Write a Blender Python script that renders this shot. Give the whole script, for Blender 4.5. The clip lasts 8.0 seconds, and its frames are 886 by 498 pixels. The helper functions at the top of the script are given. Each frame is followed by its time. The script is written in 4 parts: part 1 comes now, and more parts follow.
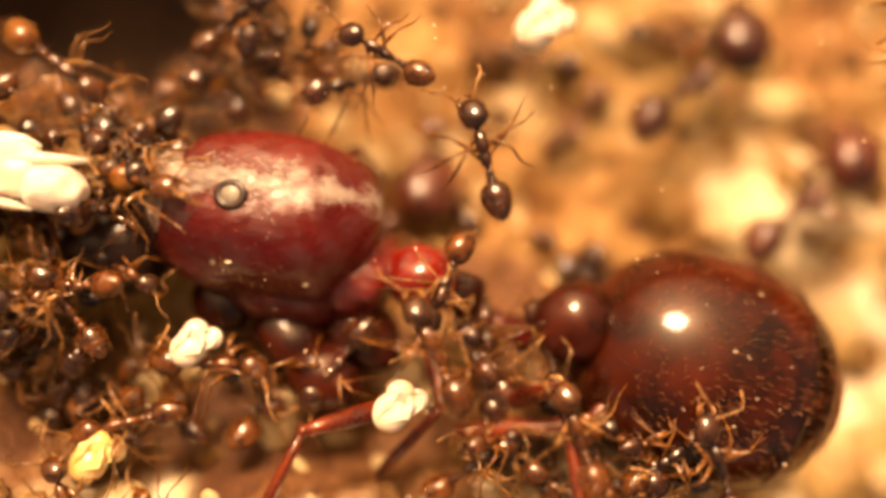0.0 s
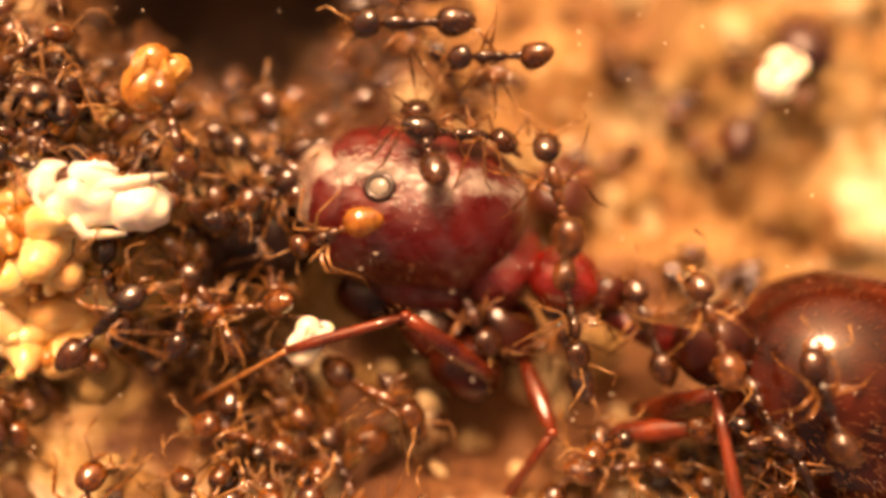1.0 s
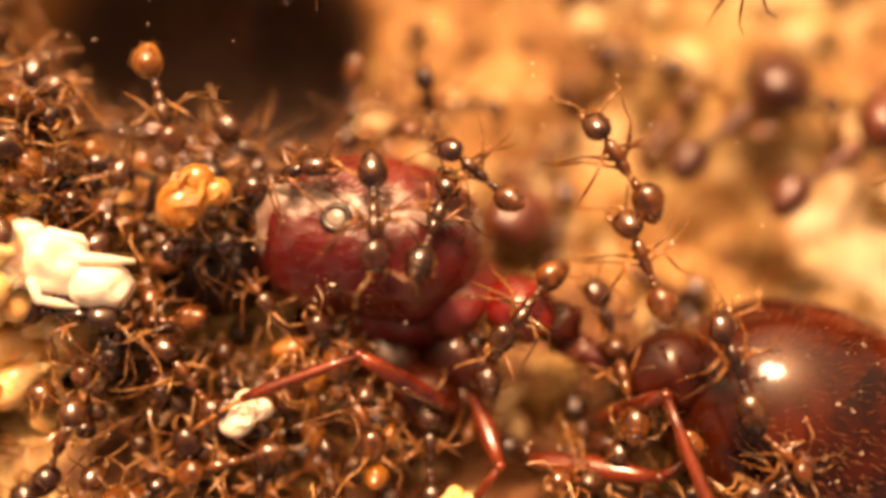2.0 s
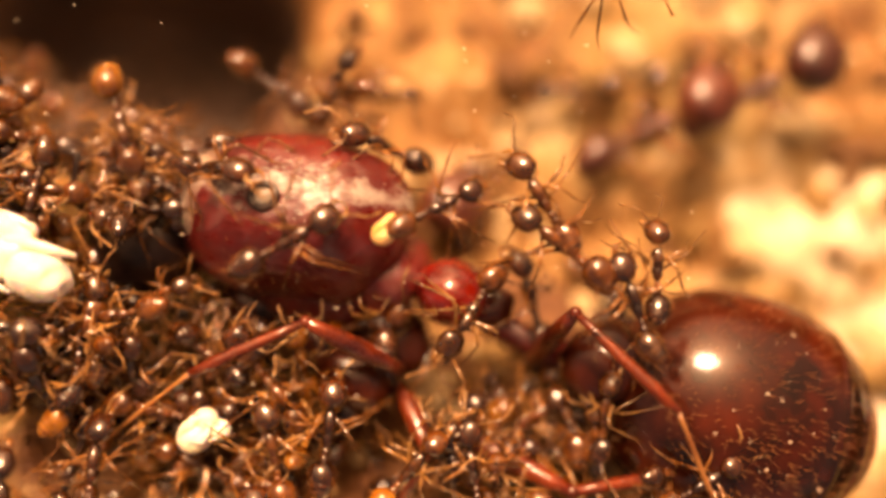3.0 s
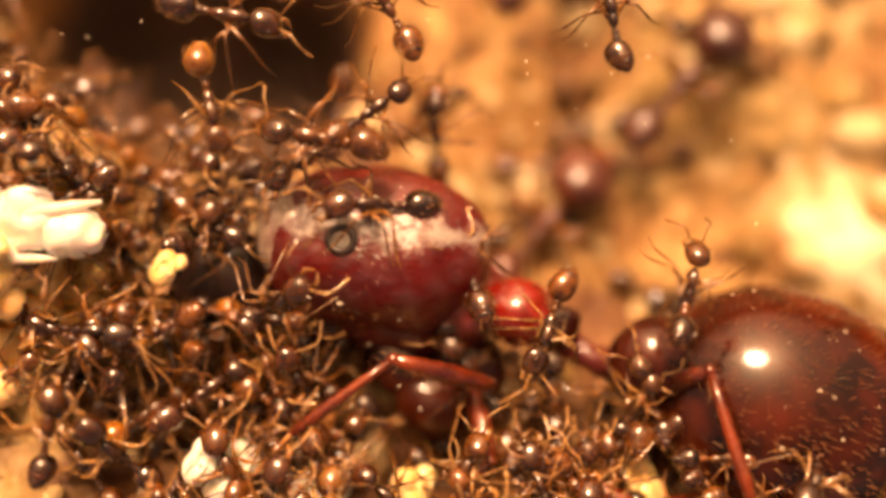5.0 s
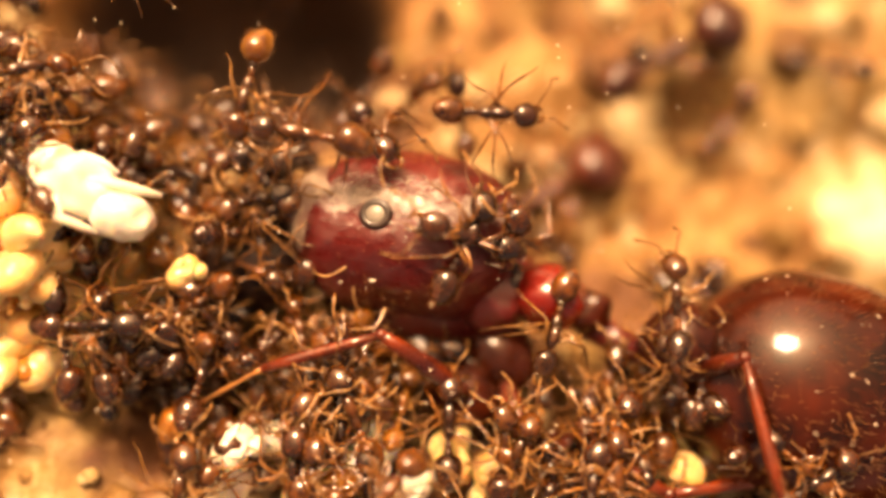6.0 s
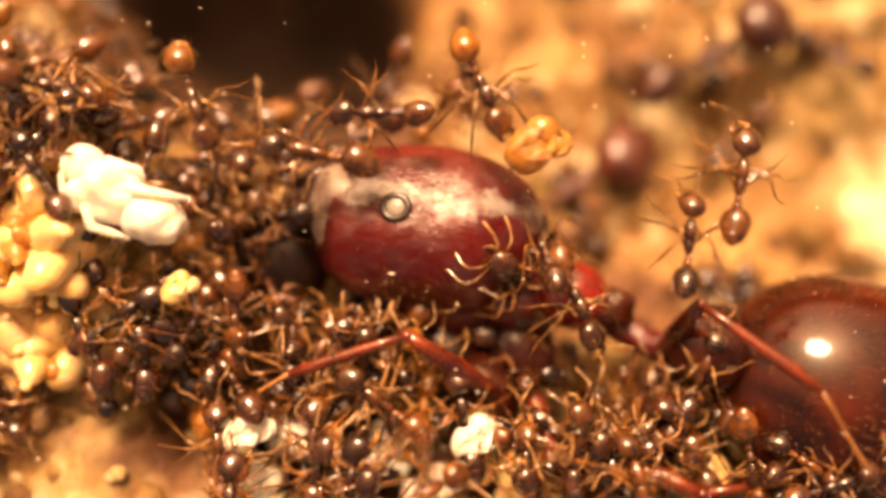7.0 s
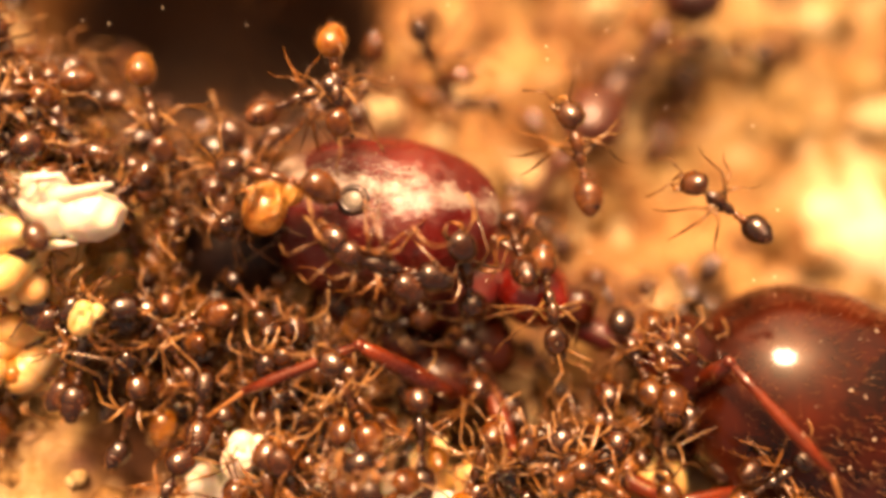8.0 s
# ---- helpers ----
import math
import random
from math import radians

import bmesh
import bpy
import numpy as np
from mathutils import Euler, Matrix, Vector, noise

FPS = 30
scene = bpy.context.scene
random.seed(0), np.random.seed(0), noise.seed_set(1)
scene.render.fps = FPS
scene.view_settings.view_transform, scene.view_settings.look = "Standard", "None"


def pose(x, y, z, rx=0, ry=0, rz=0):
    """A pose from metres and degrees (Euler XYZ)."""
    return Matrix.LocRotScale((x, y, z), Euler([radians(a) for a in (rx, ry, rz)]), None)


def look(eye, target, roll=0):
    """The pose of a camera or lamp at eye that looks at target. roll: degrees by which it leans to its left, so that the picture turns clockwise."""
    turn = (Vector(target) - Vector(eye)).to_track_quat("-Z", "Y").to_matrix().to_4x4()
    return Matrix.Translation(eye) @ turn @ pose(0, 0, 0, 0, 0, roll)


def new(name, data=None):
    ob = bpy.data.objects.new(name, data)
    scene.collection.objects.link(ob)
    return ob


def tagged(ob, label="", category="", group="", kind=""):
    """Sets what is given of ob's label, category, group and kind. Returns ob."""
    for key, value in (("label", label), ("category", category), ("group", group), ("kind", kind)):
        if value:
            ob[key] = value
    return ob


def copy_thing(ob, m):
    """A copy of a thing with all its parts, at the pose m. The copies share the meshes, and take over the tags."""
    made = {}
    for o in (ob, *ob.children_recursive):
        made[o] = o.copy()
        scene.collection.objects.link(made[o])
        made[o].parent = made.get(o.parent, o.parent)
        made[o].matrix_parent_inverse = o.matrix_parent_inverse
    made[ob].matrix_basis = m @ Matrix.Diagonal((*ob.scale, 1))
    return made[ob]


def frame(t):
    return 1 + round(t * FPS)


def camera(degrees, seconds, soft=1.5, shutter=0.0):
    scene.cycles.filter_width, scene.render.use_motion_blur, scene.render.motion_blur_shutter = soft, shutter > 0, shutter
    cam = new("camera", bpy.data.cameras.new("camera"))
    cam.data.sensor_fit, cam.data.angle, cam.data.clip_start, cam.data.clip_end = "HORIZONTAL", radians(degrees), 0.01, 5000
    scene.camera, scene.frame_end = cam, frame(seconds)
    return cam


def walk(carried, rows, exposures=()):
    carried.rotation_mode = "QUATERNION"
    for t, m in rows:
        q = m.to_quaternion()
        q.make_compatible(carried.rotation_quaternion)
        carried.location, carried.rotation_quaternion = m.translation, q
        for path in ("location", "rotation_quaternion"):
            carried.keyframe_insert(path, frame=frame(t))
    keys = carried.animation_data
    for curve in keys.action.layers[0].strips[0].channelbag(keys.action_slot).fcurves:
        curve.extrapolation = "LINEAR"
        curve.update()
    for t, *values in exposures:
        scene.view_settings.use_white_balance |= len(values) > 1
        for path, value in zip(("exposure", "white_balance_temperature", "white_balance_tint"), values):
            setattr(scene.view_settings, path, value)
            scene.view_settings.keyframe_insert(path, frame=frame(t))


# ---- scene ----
# Lengths below are in millimetres; MM turns them into metres.
MM = 0.001


# ---- camera ----
FOCUS = 26.6
PITCH = radians(84.0)
EYE = Vector((0.0, -2.77, 34.355))
RIGHT = Vector((1, 0, 0))
UP = Vector((0, math.sin(PITCH), math.cos(PITCH)))
AHEAD = Vector((0, math.cos(PITCH), -math.sin(PITCH)))


def hold(pan, tilt):
    """The hand-held camera, swung by so many degrees at the subject: part turn, part slide."""
    a, b = radians(pan), radians(tilt)
    turn = Matrix((RIGHT, UP, -AHEAD)).transposed().to_4x4()
    eye = (EYE + 26.5 * 0.4 * (a * RIGHT + b * UP)) * MM
    return Matrix.Translation(eye) @ turn @ Matrix.Rotation(-0.6 * a, 4, "Y") @ Matrix.Rotation(0.6 * b, 4, "X")


cam = camera(50.0, 8.0, soft=3.8)
cam.data.dof.use_dof = True
cam.data.dof.focus_distance = FOCUS * MM
cam.data.dof.aperture_fstop = 13.0
PATH = [(0.0, 9.01, -1.14), (0.5, 8.47, -0.48), (1.0, 0.31, -0.72), (1.5, 0.82, 1.12), (3.0, 7.18, 0.22), (3.5, 5.58, -1.46),
        (4.0, 2.48, 0.56), (4.5, 3.84, 1.20), (6.0, 1.55, 0.05), (6.5, 0.73, -0.10), (7.0, 0.01, -0.00), (7.5, 0.44, -0.06), (8.0, 2.22, 0.12)]
walk(cam, [(t, hold(a, b)) for t, a, b in PATH], [(0.0, 0.44, 10300, 27), (1.0, 0.46, 10500, 39), (1.5, 0.57, 10500, 37), (4.5, 0.55, 10400, 36), (6.0, 0.69, 9800, 25), (8.0, 0.63, 10000, 34)])

# ---- light ----
SUN_TILT, SUN_SIDE = 40.0, -8.0   # degrees from overhead towards +y, and to the side
world = bpy.data.worlds.new("sky")
scene.world = world
world.use_nodes = True
sky = world.node_tree.nodes.new("ShaderNodeTexSky")
sky.sky_type, sky.sun_disc = "NISHITA", False
sky.sun_elevation, sky.sun_rotation = radians(90 - SUN_TILT), radians(SUN_SIDE)
sky.air_density, sky.dust_density, sky.ozone_density = 0.45, 7.0, 0.2
world.node_tree.nodes["Background"].inputs[1].default_value = 0.165
warm = world.node_tree.nodes.new("ShaderNodeMixRGB")   # lamp-lit surroundings
warm.blend_type = "MULTIPLY"
warm.inputs[0].default_value, warm.inputs[2].default_value = 1.0, (1.0, 0.76, 0.50, 1)
world.node_tree.links.new(sky.outputs[0], warm.inputs[1])
world.node_tree.links.new(warm.outputs[0], world.node_tree.nodes["Background"].inputs[0])
sun = new("sun", bpy.data.lights.new("sun", "SUN"))
sun.data.energy, sun.data.angle, sun.data.color = 3.7, radians(13.0), (1.0, 0.85, 0.67)
toward = Vector((math.sin(radians(SUN_SIDE)), math.sin(radians(SUN_TILT)), math.cos(radians(SUN_TILT))))
sun.matrix_world = look(tuple(toward), (0, 0, 0))


# ---- materials ----
def nodes_of(name):
    m = bpy.data.materials.new(name)
    m.use_nodes = True
    n, l = m.node_tree.nodes, m.node_tree.links
    return m, n, l, n["Principled BSDF"]


def noise_node(n, l, scale, detail=4.0, rough=0.6):
    c = n.new("ShaderNodeTexCoord")
    t = n.new("ShaderNodeTexNoise")
    t.inputs["Scale"].default_value, t.inputs["Detail"].default_value, t.inputs["Roughness"].default_value = scale, detail, rough
    l.new(c.outputs["Object"], t.inputs["Vector"])
    return t


def ramp_node(n, l, source, stops):
    r = n.new("ShaderNodeValToRGB")
    e = r.color_ramp.elements
    while len(e) < len(stops):
        e.new(0.5)
    for k, (p, c) in zip(e, stops):
        k.position, k.color = p, (*c, 1)
    l.new(source, r.inputs["Fac"])
    return r


def chitin(name, dark, light, rough=(0.16, 0.34), coarse=900.0, fine=9000.0, bump=0.15, coat=0.5, coat_rough=0.09, below=0.0, spread=0.35, clear=0.0, spec=0.0, deep=0.35):
    """Polished insect cuticle: two tones, uneven gloss and fine pits."""
    m, n, l, p = nodes_of(name)
    big = noise_node(n, l, coarse, 3)
    small = noise_node(n, l, fine, 5)
    tone = ramp_node(n, l, big.outputs["Fac"], [(0.35, dark), (0.68, light)])
    info = n.new("ShaderNodeObjectInfo")
    hsv = n.new("ShaderNodeHueSaturation")
    span = n.new("ShaderNodeMapRange")
    span.inputs["To Min"].default_value, span.inputs["To Max"].default_value = 1 - spread, 1 + spread
    l.new(info.outputs["Random"], span.inputs["Value"])
    l.new(span.outputs[0], hsv.inputs["Value"])
    l.new(tone.outputs[0], hsv.inputs["Color"])
    l.new(hsv.outputs[0], p.inputs["Base Color"])
    gloss = n.new("ShaderNodeMapRange")
    gloss.inputs["From Min"].default_value, gloss.inputs["From Max"].default_value = 0.3, 0.7
    gloss.inputs["To Min"].default_value, gloss.inputs["To Max"].default_value = rough
    l.new(small.outputs["Fac"], gloss.inputs["Value"])
    l.new(gloss.outputs[0], p.inputs["Roughness"])
    b = n.new("ShaderNodeBump")
    b.inputs["Strength"].default_value, b.inputs["Distance"].default_value = bump, 0.00003
    l.new(small.outputs["Fac"], b.inputs["Height"])
    l.new(b.outputs[0], p.inputs["Normal"])
    p.inputs["Coat Weight"].default_value, p.inputs["Coat Roughness"].default_value = coat, coat_rough
    p.inputs["Coat IOR"].default_value = 1.65
    p.inputs["Specular IOR Level"].default_value = spec or (0.25 if coat > 0.75 else 0.5)
    p.inputs["Transmission Weight"].default_value = clear
    if below:
        p.inputs["Subsurface Weight"].default_value = below
        p.inputs["Subsurface Radius"].default_value = (1.0, 0.55, 0.25)
        p.inputs["Subsurface Scale"].default_value = deep * MM
    return m


def downy(name, dark, light, painted_sheen, streak, coarse=380.0):
    """The queen's thorax: red cuticle, with worn pale down and its highlight painted into the colour in a band along
    the back and over the front.
    """
    m, n, l, p = nodes_of(name)

    def sums(op, a, b, clamp=False):
        k = n.new("ShaderNodeMath")
        k.operation, k.use_clamp = op, clamp
        for i, v in enumerate((a, b)):
            if isinstance(v, float):
                k.inputs[i].default_value = v
            else:
                l.new(v, k.inputs[i])
        return k.outputs[0]

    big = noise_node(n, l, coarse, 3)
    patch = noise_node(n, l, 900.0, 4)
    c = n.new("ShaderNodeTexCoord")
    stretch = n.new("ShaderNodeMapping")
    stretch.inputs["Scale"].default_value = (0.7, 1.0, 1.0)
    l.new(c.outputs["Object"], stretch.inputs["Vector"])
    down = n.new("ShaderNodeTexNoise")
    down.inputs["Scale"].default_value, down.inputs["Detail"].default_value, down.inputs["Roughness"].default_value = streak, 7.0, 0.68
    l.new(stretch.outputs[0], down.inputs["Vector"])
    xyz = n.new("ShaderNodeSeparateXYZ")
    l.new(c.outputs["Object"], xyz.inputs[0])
    # the band lightens the base colour where the highlight sits on the back
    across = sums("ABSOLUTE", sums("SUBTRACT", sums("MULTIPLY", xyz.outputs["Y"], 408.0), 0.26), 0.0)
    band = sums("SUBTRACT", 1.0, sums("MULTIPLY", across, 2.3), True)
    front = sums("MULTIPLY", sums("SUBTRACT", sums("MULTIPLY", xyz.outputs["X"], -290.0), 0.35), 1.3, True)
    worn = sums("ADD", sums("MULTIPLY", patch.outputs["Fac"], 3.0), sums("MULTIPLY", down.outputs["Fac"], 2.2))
    sheen_mask = sums("MULTIPLY", sums("ADD", sums("MULTIPLY", sums("MAXIMUM", band, sums("MULTIPLY", front, sums("MINIMUM", sums("MULTIPLY", band, 3.0), 1.0))), 1.5), sums("SUBTRACT", worn, 3.36)), 1.3, True)
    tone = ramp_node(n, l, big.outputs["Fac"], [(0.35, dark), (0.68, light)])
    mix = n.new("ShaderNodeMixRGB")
    mix.inputs[2].default_value = (*painted_sheen, 1)
    l.new(sheen_mask, mix.inputs[0])
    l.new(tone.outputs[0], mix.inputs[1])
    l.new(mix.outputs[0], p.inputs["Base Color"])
    gloss = n.new("ShaderNodeMapRange")
    gloss.inputs["From Min"].default_value, gloss.inputs["From Max"].default_value = 0.38, 0.62
    gloss.inputs["To Min"].default_value, gloss.inputs["To Max"].default_value = 0.26, 0.62
    l.new(down.outputs["Fac"], gloss.inputs["Value"])
    l.new(gloss.outputs[0], p.inputs["Roughness"])
    shine = n.new("ShaderNodeMapRange")
    shine.inputs["From Min"].default_value, shine.inputs["From Max"].default_value = 0.44, 0.60
    shine.inputs["To Min"].default_value, shine.inputs["To Max"].default_value = 0.2, 1.0
    l.new(down.outputs["Fac"], shine.inputs["Value"])
    l.new(shine.outputs[0], p.inputs["Coat Weight"])
    p.inputs["Coat Roughness"].default_value = 0.17
    p.inputs["Specular IOR Level"].default_value = 0.2
    p.inputs["Coat IOR"].default_value = 2.0
    b = n.new("ShaderNodeBump")
    b.inputs["Strength"].default_value, b.inputs["Distance"].default_value = 0.7, 0.00010
    l.new(down.outputs["Fac"], b.inputs["Height"])
    l.new(b.outputs[0], p.inputs["Normal"])
    l.new(b.outputs[0], p.inputs["Coat Normal"])
    return m


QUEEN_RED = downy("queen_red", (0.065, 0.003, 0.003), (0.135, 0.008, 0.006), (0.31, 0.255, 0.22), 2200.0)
QUEEN_DULL = chitin("queen_dull", (0.10, 0.035, 0.025), (0.40, 0.33, 0.26), (0.26, 0.5), 900, 3000, 0.9, 0.7, 0.2, spread=0.1)
QUEEN_GASTER = chitin("queen_gaster", (0.008, 0.0022, 0.0012), (0.066, 0.0095, 0.003), (0.42, 0.6), 520, 2200, 0.14, 0.65, 0.12, below=0.05, spread=0.1, spec=0.03)
QUEEN_NODE = chitin("queen_node", (0.13, 0.006, 0.004), (0.27, 0.013, 0.006), (0.16, 0.3), 600, 8000, 0.15, 0.7, spread=0.1)
QUEEN_BLACK = chitin("queen_black", (0.006, 0.003, 0.003), (0.022, 0.010, 0.007), (0.3, 0.5), 700, 9000, 0.3, 0.3, 0.06, spread=0.1, spec=0.1)
QUEEN_LEG = chitin("queen_leg", (0.05, 0.005, 0.002), (0.21, 0.032, 0.008), (0.2, 0.4), 700, 9000, 0.4, 0.8, 0.08, below=0.2, spread=0.15)
TARSUS = chitin("tarsus_brown", (0.22, 0.075, 0.022), (0.40, 0.18, 0.06), (0.28, 0.5), 1500, 12000, 0.2, 0.4, below=0.2)
SCAR_RIM = chitin("scar_rim", (0.010, 0.005, 0.004), (0.035, 0.016, 0.010), (0.25, 0.45), 1500, 9000, 0.3, 0.3)
SCAR = chitin("scar_pale", (0.26, 0.23, 0.19), (0.40, 0.37, 0.31), (0.25, 0.45), 2500, 12000, 0.4, 0.4)
BODY_DARK = chitin("worker_dark", (0.013, 0.0040, 0.0015), (0.070, 0.018, 0.0042), (0.10, 0.26), 2000, 7000, 0.25, 1.0, 0.035, below=0.1, spread=0.5)
BODY_BROWN = chitin("worker_brown", (0.034, 0.0085, 0.0020), (0.165, 0.052, 0.010), (0.10, 0.28), 2000, 7000, 0.25, 1.0, 0.035, below=0.3, spread=0.5)
BODY_AMBER = chitin("worker_amber", (0.26, 0.075, 0.009), (0.52, 0.22, 0.04), (0.12, 0.25), 1800, 16000, 0.1, 1.0, 0.04, below=0.2, clear=0.35)
LEG_BROWN = chitin("worker_leg", (0.080, 0.023, 0.0050), (0.36, 0.140, 0.032), (0.12, 0.26), 2200, 9000, 0.2, 1.0, 0.04, clear=0.35)
LEG_PALE = chitin("worker_leg_pale", (0.16, 0.055, 0.012), (0.52, 0.26, 0.080), (0.14, 0.28), 2200, 9000, 0.2, 1.0, 0.04, clear=0.45)
ANTENNA = chitin("worker_antenna", (0.24, 0.09, 0.025), (0.62, 0.36, 0.15), (0.14, 0.28), 2200, 9000, 0.2, 1.0, 0.04, clear=0.4)
EYE_BLACK = chitin("eye_black", (0.006, 0.005, 0.005), (0.014, 0.012, 0.012), (0.08, 0.16), 3000, 16000, 0.05, 0.8)
BROOD_WHITE = chitin("brood_white", (0.88, 0.78, 0.62), (0.95, 0.91, 0.82), (0.3, 0.5), 900, 6000, 0.5, 0.3, below=0.5, spread=0.06, deep=0.25)
BROOD_CREAM = chitin("brood_cream", (0.86, 0.50, 0.17), (0.95, 0.74, 0.42), (0.25, 0.45), 900, 6000, 0.3, 0.5, below=0.5, spread=0.12, deep=0.2)
BROOD_GOLD = chitin("brood_gold", (0.56, 0.20, 0.03), (0.78, 0.42, 0.12), (0.2, 0.4), 900, 6000, 0.4, 0.5, below=0.4, spread=0.1, clear=0.35)


def soil_material(name, tones, islands=False, zones=()):
    """Sandy, crumbling wood and clay: patches and grains of four tones. zones: named fields of the ground, each with tones of its own."""
    m, n, l, p = nodes_of(name)
    patch = noise_node(n, l, 140.0, 5, 0.6)
    grain = noise_node(n, l, 1500.0, 6, 0.65)
    mix = n.new("ShaderNodeMath")
    mix.operation = "MULTIPLY_ADD"
    l.new(grain.outputs["Fac"], mix.inputs[0])
    mix.inputs[1].default_value = 0.45
    source = patch.outputs["Fac"]
    if islands:
        geo = n.new("ShaderNodeNewGeometry")
        source = geo.outputs["Random Per Island"]
    l.new(source, mix.inputs[2])
    colour = ramp_node(n, l, mix.outputs[0], list(zip((0.40, 0.56, 0.72, 0.86), tones))).outputs[0]
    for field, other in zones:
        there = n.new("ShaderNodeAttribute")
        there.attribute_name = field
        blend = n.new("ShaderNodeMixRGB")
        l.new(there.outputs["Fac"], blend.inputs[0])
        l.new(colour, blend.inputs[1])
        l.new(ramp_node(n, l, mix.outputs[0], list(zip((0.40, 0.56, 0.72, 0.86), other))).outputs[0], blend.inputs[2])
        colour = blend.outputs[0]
    l.new(colour, p.inputs["Base Color"])
    p.inputs["Roughness"].default_value = 0.62
    b = n.new("ShaderNodeBump")
    b.inputs["Strength"].default_value, b.inputs["Distance"].default_value = 0.8, 0.0003
    l.new(grain.outputs["Fac"], b.inputs["Height"])
    l.new(b.outputs[0], p.inputs["Normal"])
    return m


GOLDEN = ((0.120, 0.050, 0.013), (0.230, 0.123, 0.037), (0.365, 0.232, 0.083), (0.58, 0.45, 0.25))
PALE = ((0.58, 0.41, 0.20), (0.76, 0.60, 0.35), (0.88, 0.78, 0.54), (0.94, 0.88, 0.70))
# browner tones for ovals and random patches of the floor
BROWN_SOIL = ((0.075, 0.026, 0.007), (0.16, 0.062, 0.017), (0.29, 0.138, 0.042), (0.46, 0.28, 0.11))
# queen's shade painted into the soil before her; same tones at waist, hole edge
PAINTED_DARK = ((0.025, 0.009, 0.004), (0.055, 0.019, 0.007), (0.11, 0.040, 0.013), (0.22, 0.097, 0.037))
# the hole's darkness, put into the soil colour as well as its depth
HOLE_SHADE = ((0.035, 0.020, 0.014), (0.050, 0.030, 0.022), (0.075, 0.046, 0.032), (0.11, 0.065, 0.043))
SOIL = soil_material("sandy_soil", GOLDEN, zones=(("pale", PALE), ("brown_soil", BROWN_SOIL), ("painted_dark", PAINTED_DARK), ("hole_shade", HOLE_SHADE)))
CRUMB = soil_material("soil_crumb", GOLDEN, islands=True)
SOLDIER = chitin("soldier_brown", (0.035, 0.007, 0.004), (0.12, 0.028, 0.012), (0.25, 0.45), 700, 6000, 0.6, 0.4, 0.2)
SILVER = chitin("silver_down", (0.40, 0.33, 0.28), (0.66, 0.60, 0.54), (0.15, 0.3), 2500, 15000, 0.1, 1.0, 0.12)
HAIR = chitin("brown_hair", (0.12, 0.04, 0.012), (0.32, 0.14, 0.045), (0.3, 0.5), 2500, 15000, 0.1, 0.2)
DUST = chitin("dust", (0.60, 0.50, 0.36), (0.80, 0.74, 0.62), (0.4, 0.6), 4000, 20000, 0.2, 0.0)


# ---- mesh helpers ----
def part(name, bm, material, parent=None, label="", at=(0, 0, 0), turn=(0, 0, 0)):
    """Links a bmesh, in millimetres, as one smooth mesh object under a thing or part, and frees it."""
    me = bpy.data.meshes.new(name)
    bm.to_mesh(me)
    bm.free()
    me.transform(Matrix.Scale(MM, 4))
    for f in me.polygons:
        f.use_smooth = True
    me.materials.append(material)
    ob = new(name, me)
    ob.matrix_basis = pose(at[0] * MM, at[1] * MM, at[2] * MM, *turn)
    ob.parent = parent
    return tagged(ob, label)


def place(x, y, z, rx=0, ry=0, rz=0):
    return pose(x * MM, y * MM, z * MM, rx, ry, rz)


def blob(centre, radii, turn=(0, 0, 0), around=20, along=12, rough=0.0, grain=1.0, squarish=2.0, taper=0.0, bm=None):
    """A rounded body, long axis along x. squarish above 2 fills the ends out; taper narrows its front."""
    bm = bm or bmesh.new()
    m = Matrix.Translation(centre) @ Euler([radians(a) for a in turn]).to_matrix().to_4x4()
    rings = []
    for i in range(1, along):
        u = -math.cos(math.pi * i / along)
        r = (1 - abs(u) ** squarish) ** (1 / squarish) * (1 - taper * u)
        ring = []
        for k in range(around):
            a = 2 * math.pi * k / around
            v = Vector((u * radii[0], r * math.cos(a) * radii[1], r * math.sin(a) * radii[2]))
            if rough:
                v *= 1 + rough * noise.noise(v * grain + Vector(centre) * 3.1)
            ring.append(bm.verts.new(m @ v))
        rings.append(ring)
    tail, nose = bm.verts.new(m @ Vector((-radii[0], 0, 0))), bm.verts.new(m @ Vector((radii[0], 0, 0)))
    for k in range(around):
        j = (k + 1) % around
        bm.faces.new((tail, rings[0][j], rings[0][k]))
        bm.faces.new((nose, rings[-1][k], rings[-1][j]))
        for a, b in zip(rings, rings[1:]):
            bm.faces.new((a[k], a[j], b[j], b[k]))
    return bm


def tube(points, radii, sides=7, bm=None):
    """A jointed limb through the points, with a radius at each."""
    bm = bm or bmesh.new()
    points = [Vector(p) for p in points]
    rings = []
    for i, (p, r) in enumerate(zip(points, radii)):
        way = (points[min(i + 1, len(points) - 1)] - points[max(i - 1, 0)]).normalized()
        side = way.cross(Vector((0.13, 0.21, 1))).normalized()
        over = way.cross(side)
        rings.append([bm.verts.new(p + r * (math.cos(2 * math.pi * k / sides) * side + math.sin(2 * math.pi * k / sides) * over)) for k in range(sides)])
    for a, b in zip(rings, rings[1:]):
        for k in range(sides):
            j = (k + 1) % sides
            bm.faces.new((a[k], a[j], b[j], b[k]))
    bm.faces.new(rings[0][::-1])
    bm.faces.new(rings[-1])
    return bm


# ---- the ground ----
def bump(x, y, cx, cy, rx, ry, power=1.0):
    return math.exp(-((((x - cx) / rx) ** 2 + ((y - cy) / ry) ** 2) ** power))


